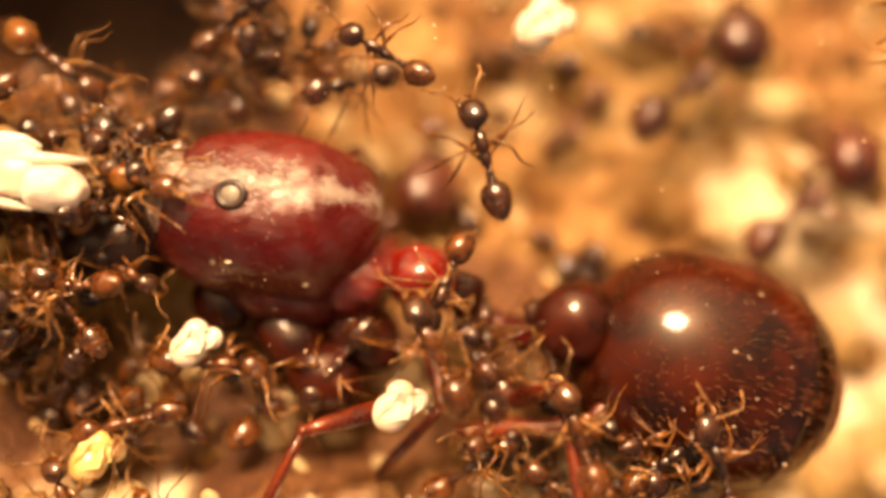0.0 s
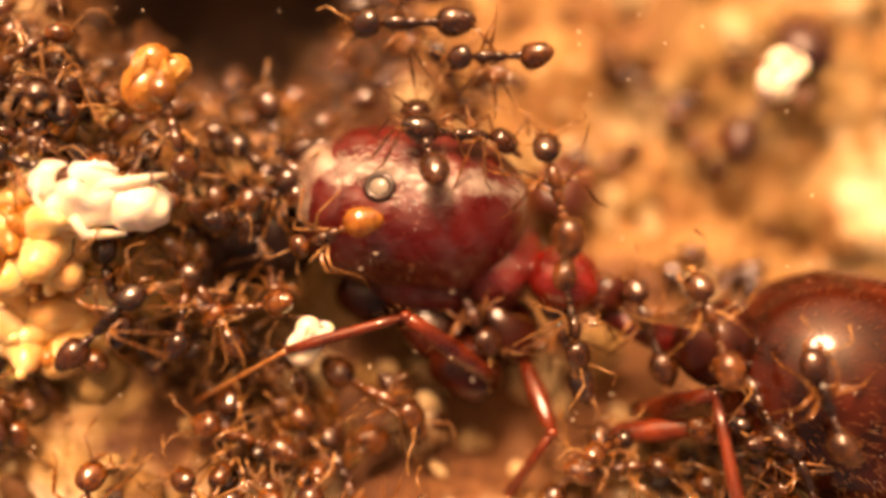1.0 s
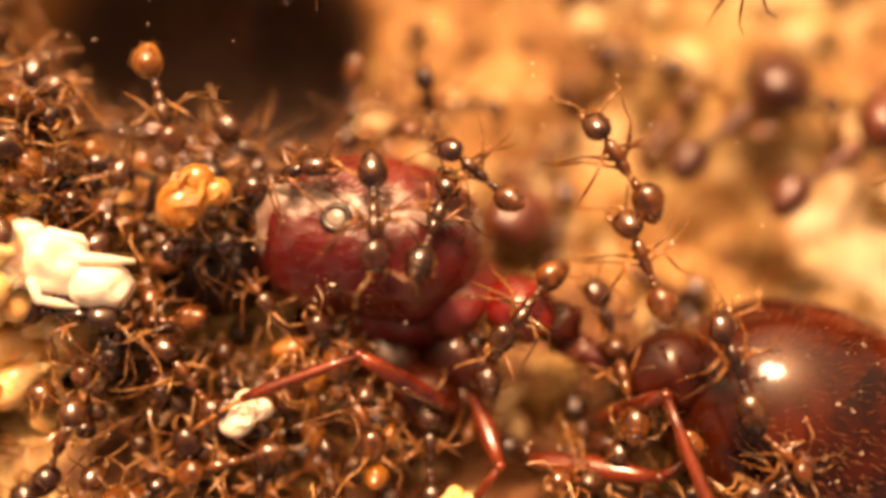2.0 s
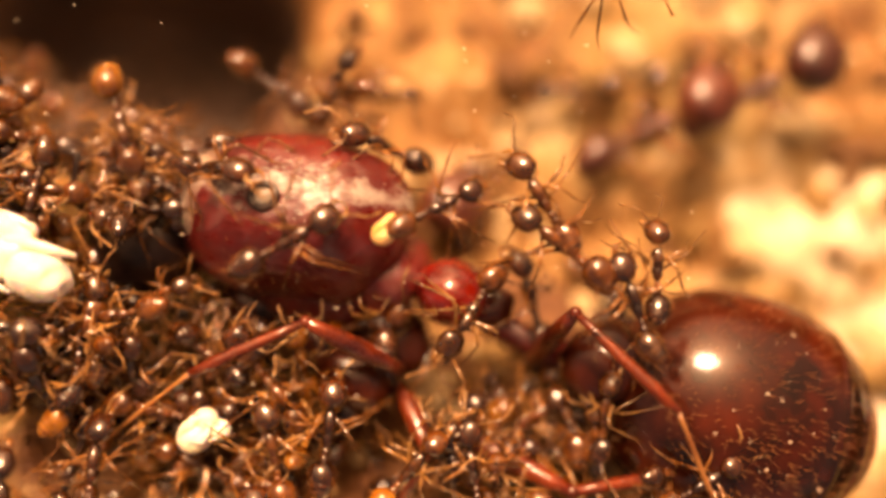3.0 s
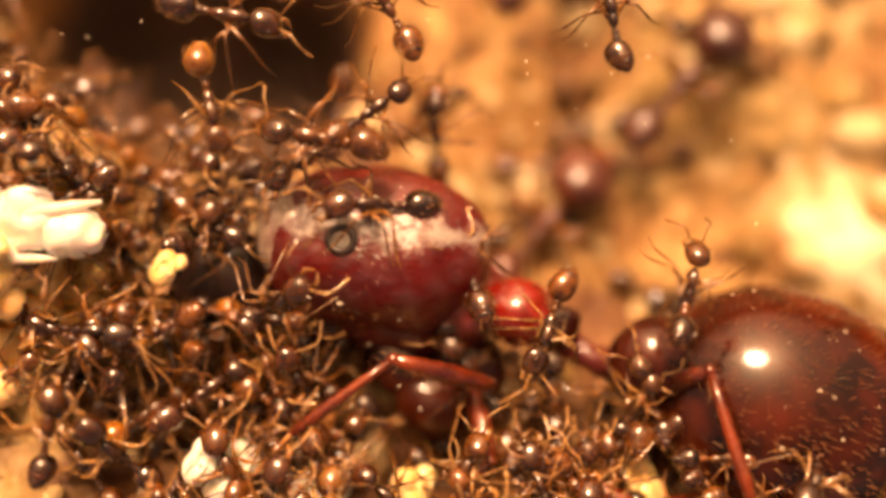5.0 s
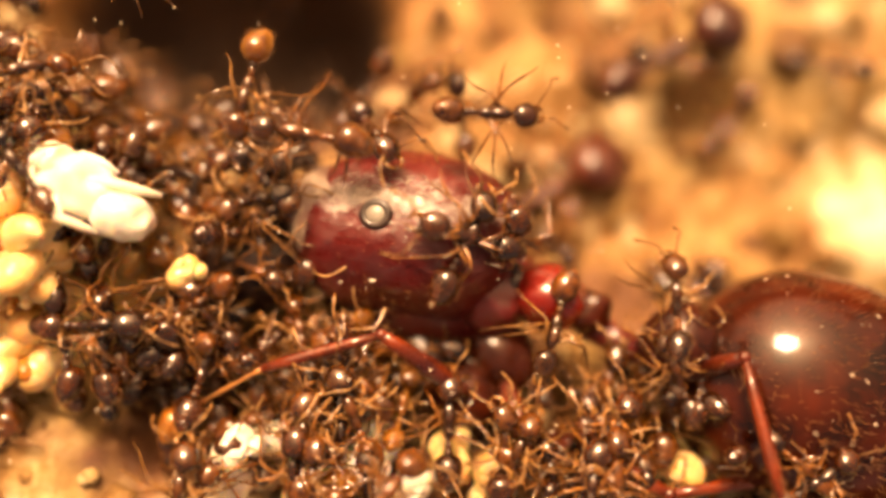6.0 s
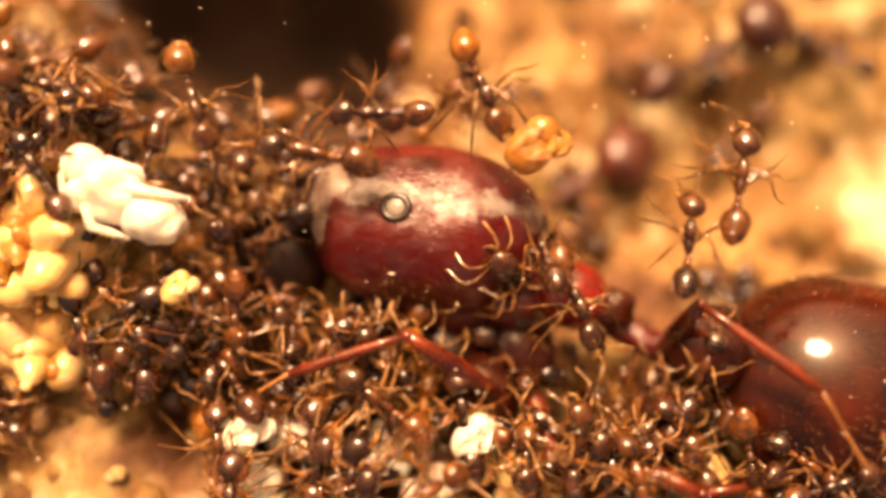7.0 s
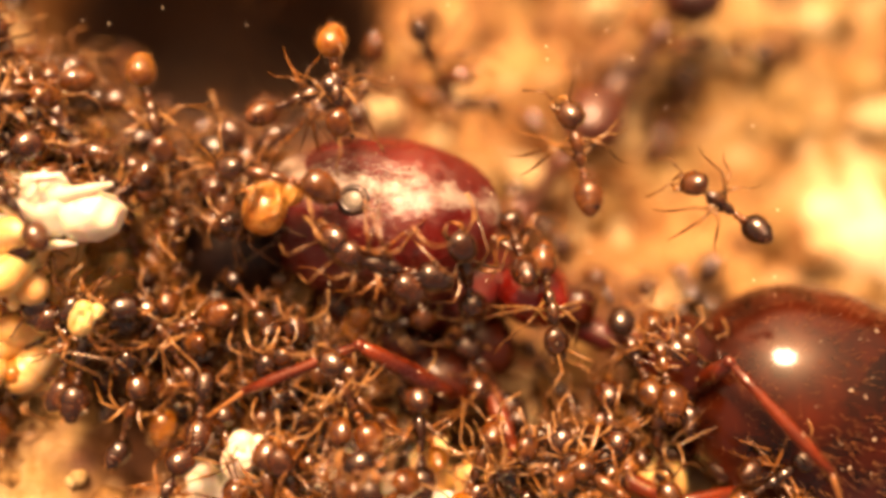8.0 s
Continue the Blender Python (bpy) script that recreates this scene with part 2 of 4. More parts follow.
def ground_z(x, y):
    """Height of the nest floor: a bank under the queen, a heap of brood beside it, and a deep hole behind."""
    z = 2.6 * bump(x, y, 1.0, -7.0, 13, 9.5, 2.0) + 4.4 * bump(x, y, -12.4, 0.9, 3.7, 4.2, 1.4) + 4.2 * bump(x, y, -11.6, -6.2, 4.6, 3.4, 1.6)
    v = Vector((x, y, 0))
    z += 0.9 * noise.noise(v * 0.33) + 0.55 * noise.noise(v * 0.8 + Vector((7, 3, 1))) + 0.22 * noise.noise(v * 2.1)
    z += 4.4 * bump(x, y, -0.5, -9.5, 8.5, 2.6, 1.5)
    z -= 8.5 * bump(x, y, -7.3, 9.3, 5.8, 4.6, 4.0)
    return z


def build_ground():
    xs = [-34 + 0.3 * i for i in range(228)]
    ys = [-22 + 0.3 * i for i in range(168)]
    verts = [(x * MM, y * MM, ground_z(x, y) * MM) for y in ys for x in xs]
    w = len(xs)
    faces = [(j * w + i, j * w + i + 1, (j + 1) * w + i + 1, (j + 1) * w + i) for j in range(len(ys) - 1) for i in range(w - 1)]
    me = bpy.data.meshes.new("ground")
    me.from_pydata(verts, [], faces)
    for f in me.polygons:
        f.use_smooth = True
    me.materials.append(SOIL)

    def oval(c, x, y, rx, ry):
        return ((c.x - x) / rx) ** 2 + ((c.y - y) / ry) ** 2

    fields = {"pale": [], "brown_soil": [], "painted_dark": [], "hole_shade": []}
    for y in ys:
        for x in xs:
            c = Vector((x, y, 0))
            # dark tones follow the recess of the hole
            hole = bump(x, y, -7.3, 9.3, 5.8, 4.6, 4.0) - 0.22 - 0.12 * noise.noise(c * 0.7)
            painted_dark = 1 + 0.6 * noise.noise(c * 0.4) + 0.5 * noise.noise(c * 1.4) - min(oval(c, 1.0, -5.2, 11.0, 3.0), oval(c, -3.0, 6.0, 3.4, 2.0), oval(c, 6.3, -1.6, 2.4, 1.6))
            brown_soil = 1 + 0.9 * noise.noise(c * 0.35) + 0.5 * noise.noise(c * 1.3) - min(oval(c, -5.0, 9.5, 11.0, 6.5), oval(c, 4.5, -1.0, 7.5, 4.2), oval(c, 18.8, 6.8, 3.4, 3.4), oval(c, 11.4, 1.0, 4.4, 2.4), oval(c, 2.8, 6.6, 4.2, 2.8), oval(c, 5.6, 8.0, 2.8, 2.2))
            brown_soil = max(brown_soil, noise.noise(c * 0.42 + Vector((9, 2, 0))) + 0.6 * noise.noise(c * 1.2) - 0.3) - 1.6 * bump(x, y, 17.4, 2.2, 2.6, 2.9)
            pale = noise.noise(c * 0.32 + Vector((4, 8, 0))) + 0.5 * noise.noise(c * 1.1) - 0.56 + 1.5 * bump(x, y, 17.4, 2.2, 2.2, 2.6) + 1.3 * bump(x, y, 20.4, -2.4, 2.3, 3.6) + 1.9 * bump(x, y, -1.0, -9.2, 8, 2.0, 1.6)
            for name, v, soft in (("pale", pale, 0.45), ("brown_soil", brown_soil, 0.6), ("painted_dark", painted_dark, 0.5), ("hole_shade", hole, 0.2)):
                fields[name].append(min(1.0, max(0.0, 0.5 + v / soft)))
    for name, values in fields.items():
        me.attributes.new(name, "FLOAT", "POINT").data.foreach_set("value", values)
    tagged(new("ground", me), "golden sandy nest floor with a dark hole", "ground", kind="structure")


def build_crumbs():
    """Loose crumbs of soil and frass on the floor."""
    rnd = random.Random(5)
    bm = bmesh.new()
    for _ in range(1300):
        x, y = rnd.uniform(-26, 30), rnd.uniform(-14, 20)
        if bump(x, y, -7.3, 9.3, 5.8, 4.6, 4.0) > 0.1:
            continue
        r = rnd.choice((0.12, 0.16, 0.2, 0.25, 0.3, 0.4, 0.5, 0.8))
        blob((x, y, ground_z(x, y) + r * 0.25), (r * rnd.uniform(0.8, 1.4), r, r * rnd.uniform(0.5, 0.8)),
             (rnd.uniform(-30, 30), rnd.uniform(-30, 30), rnd.uniform(0, 360)), 8, 6, 0.35, 2.2 / r * 0.5, bm=bm)
    tagged(part("soil_crumbs", bm, CRUMB), "loose crumbs of golden and brown soil", "soil", kind="stuff")


PANE_Z = 9.4


def build_dust():
    """Fine pale motes that hang over the nest."""
    rnd = random.Random(11)
    bm = bmesh.new()
    for _ in range(170):
        r = rnd.choice((0.015, 0.02, 0.025, 0.03))
        blob((rnd.uniform(-18, 20), rnd.uniform(-9, 12), PANE_Z - rnd.uniform(0.2, 1.6)), (r * rnd.uniform(0.8, 1.8), r, r * 0.6), (0, 0, rnd.uniform(0, 360)), 6, 4, 0.3, 20, bm=bm)
    tagged(part("dust", bm, DUST), "tiny pale motes of dust", "dust", kind="stuff")


build_ground()
build_crumbs()
build_dust()

# ---- the queen ----
Q = Vector((3.0, -1.5, 2.6))          # base of the queen
MESO = Vector((-0.66, 0.94, 5.70))    # middle of her thorax
SCUTUM = (3.45, 2.45, 2.40)
GASTER = Vector((12.35, -4.35, 5.03))
GASTER_R = (4.3, 3.7, 3.2)


def hairs(centre, radii, count, length, seed):
    """Short fine hairs standing on the upper half of a rounded body."""
    rnd = random.Random(seed)
    bm = bmesh.new()
    for _ in range(count):
        v = Vector((rnd.gauss(0, 1), rnd.gauss(0, 1), abs(rnd.gauss(0, 1)))).normalized()
        root = Vector((v.x * radii[0], v.y * radii[1], v.z * radii[2])) * 0.99
        out = Vector((v.x / radii[0], v.y / radii[1], v.z / radii[2])).normalized()
        out = (out + Vector((0.7, rnd.uniform(-0.3, 0.3), rnd.uniform(-0.2, 0.2)))).normalized()
        tip = root + out * length * rnd.uniform(0.6, 1.3)
        tube([Vector(centre) + root, Vector(centre) + (root + tip) / 2 + Vector((0, 0, 0.02)), Vector(centre) + tip], (0.010, 0.008, 0.003), 3, bm)
    return bm


def down(radii, count, seed):
    """Silvery down lying flat on the thorax: a worn band along the back where the highlight falls, scraps elsewhere."""
    rnd = random.Random(seed)
    bm = bmesh.new()
    done = 0
    while done < count:
        v = Vector((rnd.gauss(0, 1), rnd.gauss(0, 1), abs(rnd.gauss(0, 1)) + 0.3)).normalized()
        root = Vector((v.x * radii[0], v.y * radii[1], v.z * radii[2]))
        band = math.exp(-((v.y - 0.30 + 0.10 * v.x) / 0.24) ** 2)
        front = max(0.0, -v.x - 0.45)
        patch = noise.noise(root * 1.3 + Vector((5, 2, 8))) + 0.7 * noise.noise(root * 3.6)
        if v.y < -0.35 or rnd.random() > 0.75 * band + 0.9 * front + 0.55 * patch - 0.12:
            continue
        out = Vector((v.x / radii[0], v.y / radii[1], v.z / radii[2])).normalized()
        way = Vector((1.0, rnd.gauss(0, 0.5), rnd.gauss(0, 0.2)))
        way = (way - way.dot(out) * out).normalized()
        size = rnd.uniform(0.10, 0.30)
        root = root * 1.005 + out * 0.01
        wide = rnd.uniform(0.006, 0.013)
        tube([root, root + way * size * 0.5 + out * 0.03, root + way * size + out * 0.02], (wide, wide, 0.004), 3, bm)
        done += 1
    return bm


def specks(radii, count, seed):
    """Flecks of pale dust stuck to the upper side of a rounded body."""
    rnd = random.Random(seed)
    bm = bmesh.new()
    for _ in range(count):
        v = Vector((rnd.gauss(0, 1), rnd.gauss(0, 1), abs(rnd.gauss(0, 1)))).normalized()
        r = rnd.choice((0.014, 0.018, 0.022, 0.03, 0.045))
        blob((v.x * radii[0], v.y * radii[1], v.z * radii[2]), (r * rnd.uniform(0.8, 1.9), r, r), (0, 0, rnd.uniform(0, 180)), 6, 4, 0.4, 20, bm=bm)
    return bm


def limb(queen, base, knee, ankle, toes, thick=1.0):
    """A queen's leg: the femur is the part, tibia and tarsus hang on it."""
    b, k, a = Vector(base), Vector(knee) - Vector(base), Vector(ankle) - Vector(base)
    f = part("leg", tube([(0, 0, 0), k * 0.15, k * 0.45, k * 0.8, k], [0.22 * thick, 0.28 * thick, 0.36 * thick, 0.27 * thick, 0.17 * thick], 10), QUEEN_LEG, queen, at=b - Q)
    part("knee", blob(k, (0.2 * thick, 0.19 * thick, 0.19 * thick), (0, 0, 0), 10, 8), QUEEN_LEG, f)
    part("tibia", tube([k, k.lerp(a, 0.25), k.lerp(a, 0.75), a], [0.13 * thick, 0.17 * thick, 0.21 * thick, 0.14 * thick], 8), QUEEN_LEG, f)
    pts, rad = [a], [0.09 * thick]
    for i, t in enumerate(toes):
        end = Vector(t) - Vector(base)
        for w in (0.15, 0.5, 0.85, 1.0):
            pts.append(pts[0].lerp(end, w) if i == 0 else last.lerp(end, w))
            rad.append((0.075, 0.06, 0.08, 0.05)[(0.15, 0.5, 0.85, 1.0).index(w)] * thick)
        last = end
    part("tarsus", tube(pts, rad, 6), TARSUS, f, "thin pale brown foot")
    rnd = random.Random(int(abs(b.x) * 100))
    bm = bmesh.new()
    for i in range(46):
        w = rnd.random()
        p = k.lerp(a, w) if i % 2 else k * w
        out = Vector((rnd.gauss(0, 1), rnd.gauss(0, 1), rnd.gauss(0.3, 1))).normalized()
        tube([p + out * 0.1 * thick, p + out * 0.28, p + out * rnd.uniform(0.4, 0.55) + (a - k) * 0.04], (0.012, 0.009, 0.004), 3, bm)
    part("bristles", bm, HAIR, f, "fine brown bristles")
    return f


def build_queen():
    queen = new("queen_ant")
    queen.matrix_basis = place(*Q)
    tagged(queen, "large dark red queen ant with a swollen glossy abdomen", "queen ant")
    # thorax
    lean = (0, -6, -7)
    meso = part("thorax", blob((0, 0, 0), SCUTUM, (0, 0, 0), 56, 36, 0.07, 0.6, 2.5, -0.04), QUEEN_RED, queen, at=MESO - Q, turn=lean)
    part("pronotum", blob((-2.12, 0.15, 0.18), (1.38, 1.75, 1.70), (0, 0, 8), 36, 22, 0.10, 1.1, 2.2), QUEEN_DULL, meso, "dull greyish front plate")
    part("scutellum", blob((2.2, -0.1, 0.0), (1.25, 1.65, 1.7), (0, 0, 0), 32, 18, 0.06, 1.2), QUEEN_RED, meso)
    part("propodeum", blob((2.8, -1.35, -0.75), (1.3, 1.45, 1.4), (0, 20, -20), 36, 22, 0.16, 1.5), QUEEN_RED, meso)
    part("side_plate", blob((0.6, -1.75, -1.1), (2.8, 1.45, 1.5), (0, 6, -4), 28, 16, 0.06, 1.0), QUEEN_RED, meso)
    for at, size in (((-1.2, -2.7, -0.9), (0.85, 1.0, 0.8)), ((1.0, -3.5, -1.0), (0.95, 1.25, 0.9)), ((3.2, -3.2, -1.2), (1.05, 1.3, 0.95)), ((2.2, -4.5, -0.8), (1.05, 1.25, 0.95))):
        part("coxa", blob(at, size, (0, 10, 60), 22, 16, 0.10, 1.4), QUEEN_GASTER, meso)
    rim = bmesh.new()
    ring = []
    for k in range(28):
        a = 2 * math.pi * k / 28
        ring.append([rim.verts.new(((0.36 + 0.12 * math.cos(b)) * math.cos(a), (0.33 + 0.12 * math.cos(b)) * math.sin(a), 0.09 * math.sin(b))) for b in (2 * math.pi * j / 10 for j in range(10))])
    for k in range(28):
        for j in range(10):
            rim.faces.new((ring[k][j], ring[(k + 1) % 28][j], ring[(k + 1) % 28][(j + 1) % 10], ring[k][(j + 1) % 10]))
    part("scar_rim", rim, SCAR_RIM, meso, "raised dark rim of a shed wing", at=(-0.56, 0.22, 2.40), turn=(-3, -5, 0))
    part("wing_scar", blob((0, 0, 0), (0.31, 0.28, 0.13), (0, 0, 0), 20, 10), SCAR, meso, "pale round scar of a shed wing", at=(-0.56, 0.22, 2.40), turn=(-3, -5, 0))
    part("hairs", hairs((0, 0, 0), SCUTUM, 300, 0.26, 3), HAIR, meso, "short fine brown hairs")
    part("down", down(SCUTUM, 900, 13), SILVER, meso, "silvery down in worn tufts")
    part("dust_specks", specks(SCUTUM, 60, 14), DUST, meso, "pale flecks of dust")
    # head
    head = part("head", blob((0, 0, 0), (1.7, 1.6, 1.35), (0, 0, 0), 32, 20, 0.04, 1.0, 2.5), QUEEN_BLACK, queen, "black head", at=Vector((-5.3, 0.2, 4.7)) - Q, turn=(0, -8, 6))
    for s in (-1, 1):
        part("eye", blob((-0.5, s * 1.55, 0.6), (0.4, 0.28, 0.36), (0, 0, 0), 16, 10), EYE_BLACK, head)
        part("mandible", tube([(-1.6, s * 0.8, -0.4), (-2.3, s * 0.75, -0.5), (-2.7, s * 0.25, -0.55)], (0.4, 0.32, 0.1), 9), QUEEN_BLACK, head)
        part("antenna", tube([(-1.2, s * 0.6, 0.8), (-1.5, s * 1.6, 1.6), (-1.1, s * 2.6, 1.9), (-2.1, s * 3.1, 1.5), (-3.2, s * 3.3, 0.9)], (0.12, 0.11, 0.12, 0.11, 0.09), 8), QUEEN_BLACK, head)
    # waist
    petiole = part("petiole", blob((0, 0, 0), (1.2, 1.0, 1.1), (0, 8, -25), 40, 28, 0.08, 1.2), QUEEN_NODE, queen, "glossy bright red waist knot", at=Vector((3.85, -1.15, 5.95)) - Q)
    part("petiole_collar", blob((1.12, -0.45, -0.38), (0.82, 0.74, 0.72), (0, 0, -25), 28, 18, 0.35, 1.6), QUEEN_GASTER, petiole)
    part("hairs", hairs((0, 0, 0), (1.2, 1.0, 1.1), 90, 0.3, 16), HAIR, petiole, "short fine brown hairs")
    part("petiole_stalk", tube([(1.2, -0.7, -0.7), (2.2, -1.3, -0.9), (3.4, -1.8, -0.6)], (0.55, 0.42, 0.55), 14), QUEEN_RED, petiole)
    gaster = part("gaster", blob((0, 0, 0), GASTER_R, (0, 0, 0), 80, 52, 0.005, 0.9, 2.15), QUEEN_GASTER, queen, "swollen glossy dark red abdomen", at=GASTER - Q, turn=(0, 4, -16))
    part("postpetiole", blob((-4.55, 0.25, 0.75), (1.3, 1.3, 1.15), (0, 0, 10), 32, 18, 0.12, 0.9), QUEEN_GASTER, gaster)
    for i, x in enumerate((2.0, 3.0, 3.75)):
        s = math.sqrt(1 - (x / 4.3) ** 2) * 1.03
        part("abdomen_band", blob((x, 0, 0), (0.75 - 0.1 * i, 3.7 * s, 3.2 * s), (0, 0, 0), 48, 14, 0.01, 0.6, 2.6), QUEEN_GASTER, gaster)
    part("hairs", hairs((0, 0, 0), GASTER_R, 1500, 0.26, 4), HAIR, gaster, "short fine brown hairs")
    part("dust_specks", specks((4.3, 3.7, 3.2), 150, 15), DUST, gaster, "pale flecks of dust")
    legs = {
        "front": limb(queen, (1.45, -4.1, 6.1), (-1.05, -2.35, 7.8), (-4.4, -3.3, 7.5), [(-6.0, -4.1, 6.4), (-7.6, -4.9, 5.0)], 0.9),
        "middle": limb(queen, (2.6, -3.6, 5.2), (3.2, -5.6, 6.3), (1.6, -8.0, 4.8), [(0.8, -8.9, 3.8), (0.2, -9.6, 3.4)], 0.9),
        "hind": limb(queen, (4.2, -5.4, 5.4), (7.4, -6.95, 6.7), (10.6, -6.6, 6.1), [(12.0, -7.2, 4.4), (12.8, -7.8, 3.4)], 1.05),
        "far": limb(queen, (6.3, -3.0, 4.8), (6.9, -1.45, 8.2), (9.9, -3.8, 8.8), [(11.2, -6.0, 8.5), (11.8, -8.0, 4.4)], 0.95),
        "tucked": limb(queen, (0.5, 2.0, 4.6), (1.8, 3.0, 4.2), (2.6, 2.2, 3.2), [(3.0, 1.6, 2.8)], 0.8),
        "tucked_front": limb(queen, (-2.0, 2.0, 4.6), (-3.6, 2.6, 4.4), (-4.6, 2.0, 3.2), [(-5.0, 1.6, 2.8)], 0.8),
    }
    return {"queen": queen, "thorax": meso, "head": head, "petiole": petiole, "gaster": gaster, **legs}


def queen_top(x, y):
    """Height of the queen's back and waist at a spot, or of the floor beside her."""
    best = ground_z(x, y)
    for c, r in ((MESO, SCUTUM), (GASTER, GASTER_R), (Vector((3.85, -1.15, 5.9)), (1.6, 1.3, 1.2)), (Vector((7.7, -2.9, 5.5)), (1.2, 1.1, 1.0)), (Vector((-5.3, 0.2, 4.7)), (1.9, 1.85, 1.45))):
        d = ((x - c.x) / r[0]) ** 2 + ((y - c.y) / r[1]) ** 2
        if d < 0.98:
            best = max(best, c.z + r[2] * math.sqrt(1 - d))
    return best


# ---- worker ants ----
def build_ant(name, label, category, size, body, rear, limbs, big_head=1.0, seed=0):
    """An ant of about 2.7 mm at size 1, head towards +x, its feet at z = 0."""
    rnd = random.Random(seed)
    s = size
    ant = new(name)
    tagged(ant, label, category, "worker ants of the colony" if category == "ant" else "")
    h = s * big_head
    hx = 0.62 * s + 0.42 * h
    head = part("head", blob((0, 0, 0), (0.40 * h, 0.36 * h, 0.28 * h), (0, 0, 0), 18, 12, 0.03, 2, 2.4), body, ant, at=(hx, 0, 0.62 * s), turn=(rnd.uniform(-12, 12), rnd.uniform(5, 35), rnd.uniform(-28, 28)))
    for q in (-1, 1):
        part("eye", blob((0.05 * h, q * 0.31 * h, 0.10 * h), (0.06 * h, 0.04 * h, 0.06 * h), (0, 0, 0), 8, 6), EYE_BLACK, head)
        part("mandible", tube([(0.30 * h, q * 0.19 * h, -0.06 * h), (0.52 * h, q * 0.21 * h, -0.07 * h), (0.68 * h, q * 0.03 * h, -0.08 * h)], (0.09 * h, 0.075 * h, 0.02 * h), 6), limbs, head)
        w, u = rnd.uniform(0.35, 0.75), rnd.uniform(0.1, 0.5)
        part("antenna", tube([(0.25 * h, q * 0.12 * h, 0.12 * h), (0.5 * s, q * w * 0.7 * s, (0.2 + u) * s), (0.62 * s, q * w * s, (0.22 + u) * s), (0.80 * s, q * (w + 0.09) * s, (0.12 + u) * s), (1.06 * s, q * (w + 0.13) * s, u * 0.7 * s), (1.17 * s, q * (w + 0.14) * s, u * 0.6 * s)],
                              [k * s for k in (0.028, 0.029, 0.031, 0.026, 0.045, 0.024)], 6), ANTENNA, head, "thin pale feeler")
    bm = blob((0.30 * s, 0, 0.64 * s), (0.36 * s, 0.175 * s, 0.20 * s), (0, 0, 0), 14, 10, 0.05, 3)
    blob((-0.06 * s, 0, 0.59 * s), (0.28 * s, 0.155 * s, 0.17 * s), (0, 0, 0), 12, 8, bm=bm)
    part("thorax", bm, body, ant)
    bm = tube([(-0.26 * s, 0, 0.52 * s), (-0.36 * s, 0, 0.56 * s), (-0.45 * s, 0, 0.60 * s), (-0.52 * s, 0, 0.54 * s)], [k * s for k in (0.06, 0.07, 0.12, 0.06)], 8)
    blob((-0.60 * s, 0, 0.58 * s), (0.12 * s, 0.13 * s, 0.13 * s), (0, 0, 0), 10, 8, bm=bm)
    part("waist", bm, body, ant)
    gaster = part("gaster", blob((0, 0, 0), (0.50 * s, 0.37 * s, 0.35 * s), (0, 0, 0), 20, 14, 0.02, 2, 2.0, 0.26), rear, ant, at=(-1.12 * s, 0, 0.60 * s), turn=(0, rnd.uniform(-40, 25), 180 + rnd.uniform(-24, 24)))
    for x in (0.12, 0.28):
        k = math.sqrt(1 - (x / 0.5) ** 2) * (1 - 0.26 * x / 0.5) * 1.015
        part("band", blob((x * s, 0, 0), (0.085 * s, 0.37 * s * k, 0.35 * s * k), (0, 0, 0), 18, 8, squarish=2.6), rear, gaster)
    rear_hairs = bmesh.new()
    for _ in range(34):
        u, v = rnd.uniform(-0.8, 0.85), rnd.uniform(0, 2 * math.pi)
        k = math.sqrt(1 - u * u) * (1 - 0.26 * u)
        root = Vector((u * 0.50 * s, 0.37 * s * k * math.cos(v), 0.35 * s * k * math.sin(v)))
        tip = root * 1.0 + root.normalized() * 0.09 * s + Vector((rnd.uniform(0.06, 0.14) * s, 0, 0))
        tube([root, root.lerp(tip, 0.5) + root.normalized() * 0.015 * s, tip], (0.008 * s, 0.006 * s, 0.002 * s), 3, rear_hairs)
    part("hairs", rear_hairs, HAIR, gaster, "fine pale bristles")
    for x, a, reach in ((0.46, 42, 1.05), (0.20, -4, 1.1), (-0.02, -48, 1.3)):
        for q in (-1, 1):
            lift = rnd.uniform(0.15, 0.38)
            d = reach * s
            pts = [(0, 0, 0), (0, q * 0.10 * s, 0.02 * s), (0, q * 0.34 * d, lift * s), (0, q * 0.62 * d, (lift + 0.12) * s), (0, q * 0.66 * d, (lift + 0.08) * s), (0.02 * s, q * 1.00 * d, -0.22 * s), (0.04 * s, q * 1.14 * d, -0.44 * s), (0.1 * s, q * 1.40 * d, -0.50 * s)]
            part("leg", tube(pts, [k * s for k in (0.070, 0.044, 0.058, 0.030, 0.028, 0.040, 0.021, 0.013)], 6), limbs, ant,
                 at=(x * s, q * 0.11 * s, 0.50 * s), turn=(rnd.uniform(-8, 8), 0, q * (a + rnd.uniform(-20, 20))))
    return ant


KINDS = {}


def more_ant(kind):
    """A further ant of that kind, copied from the first."""
    return copy_thing(KINDS[kind], Matrix())


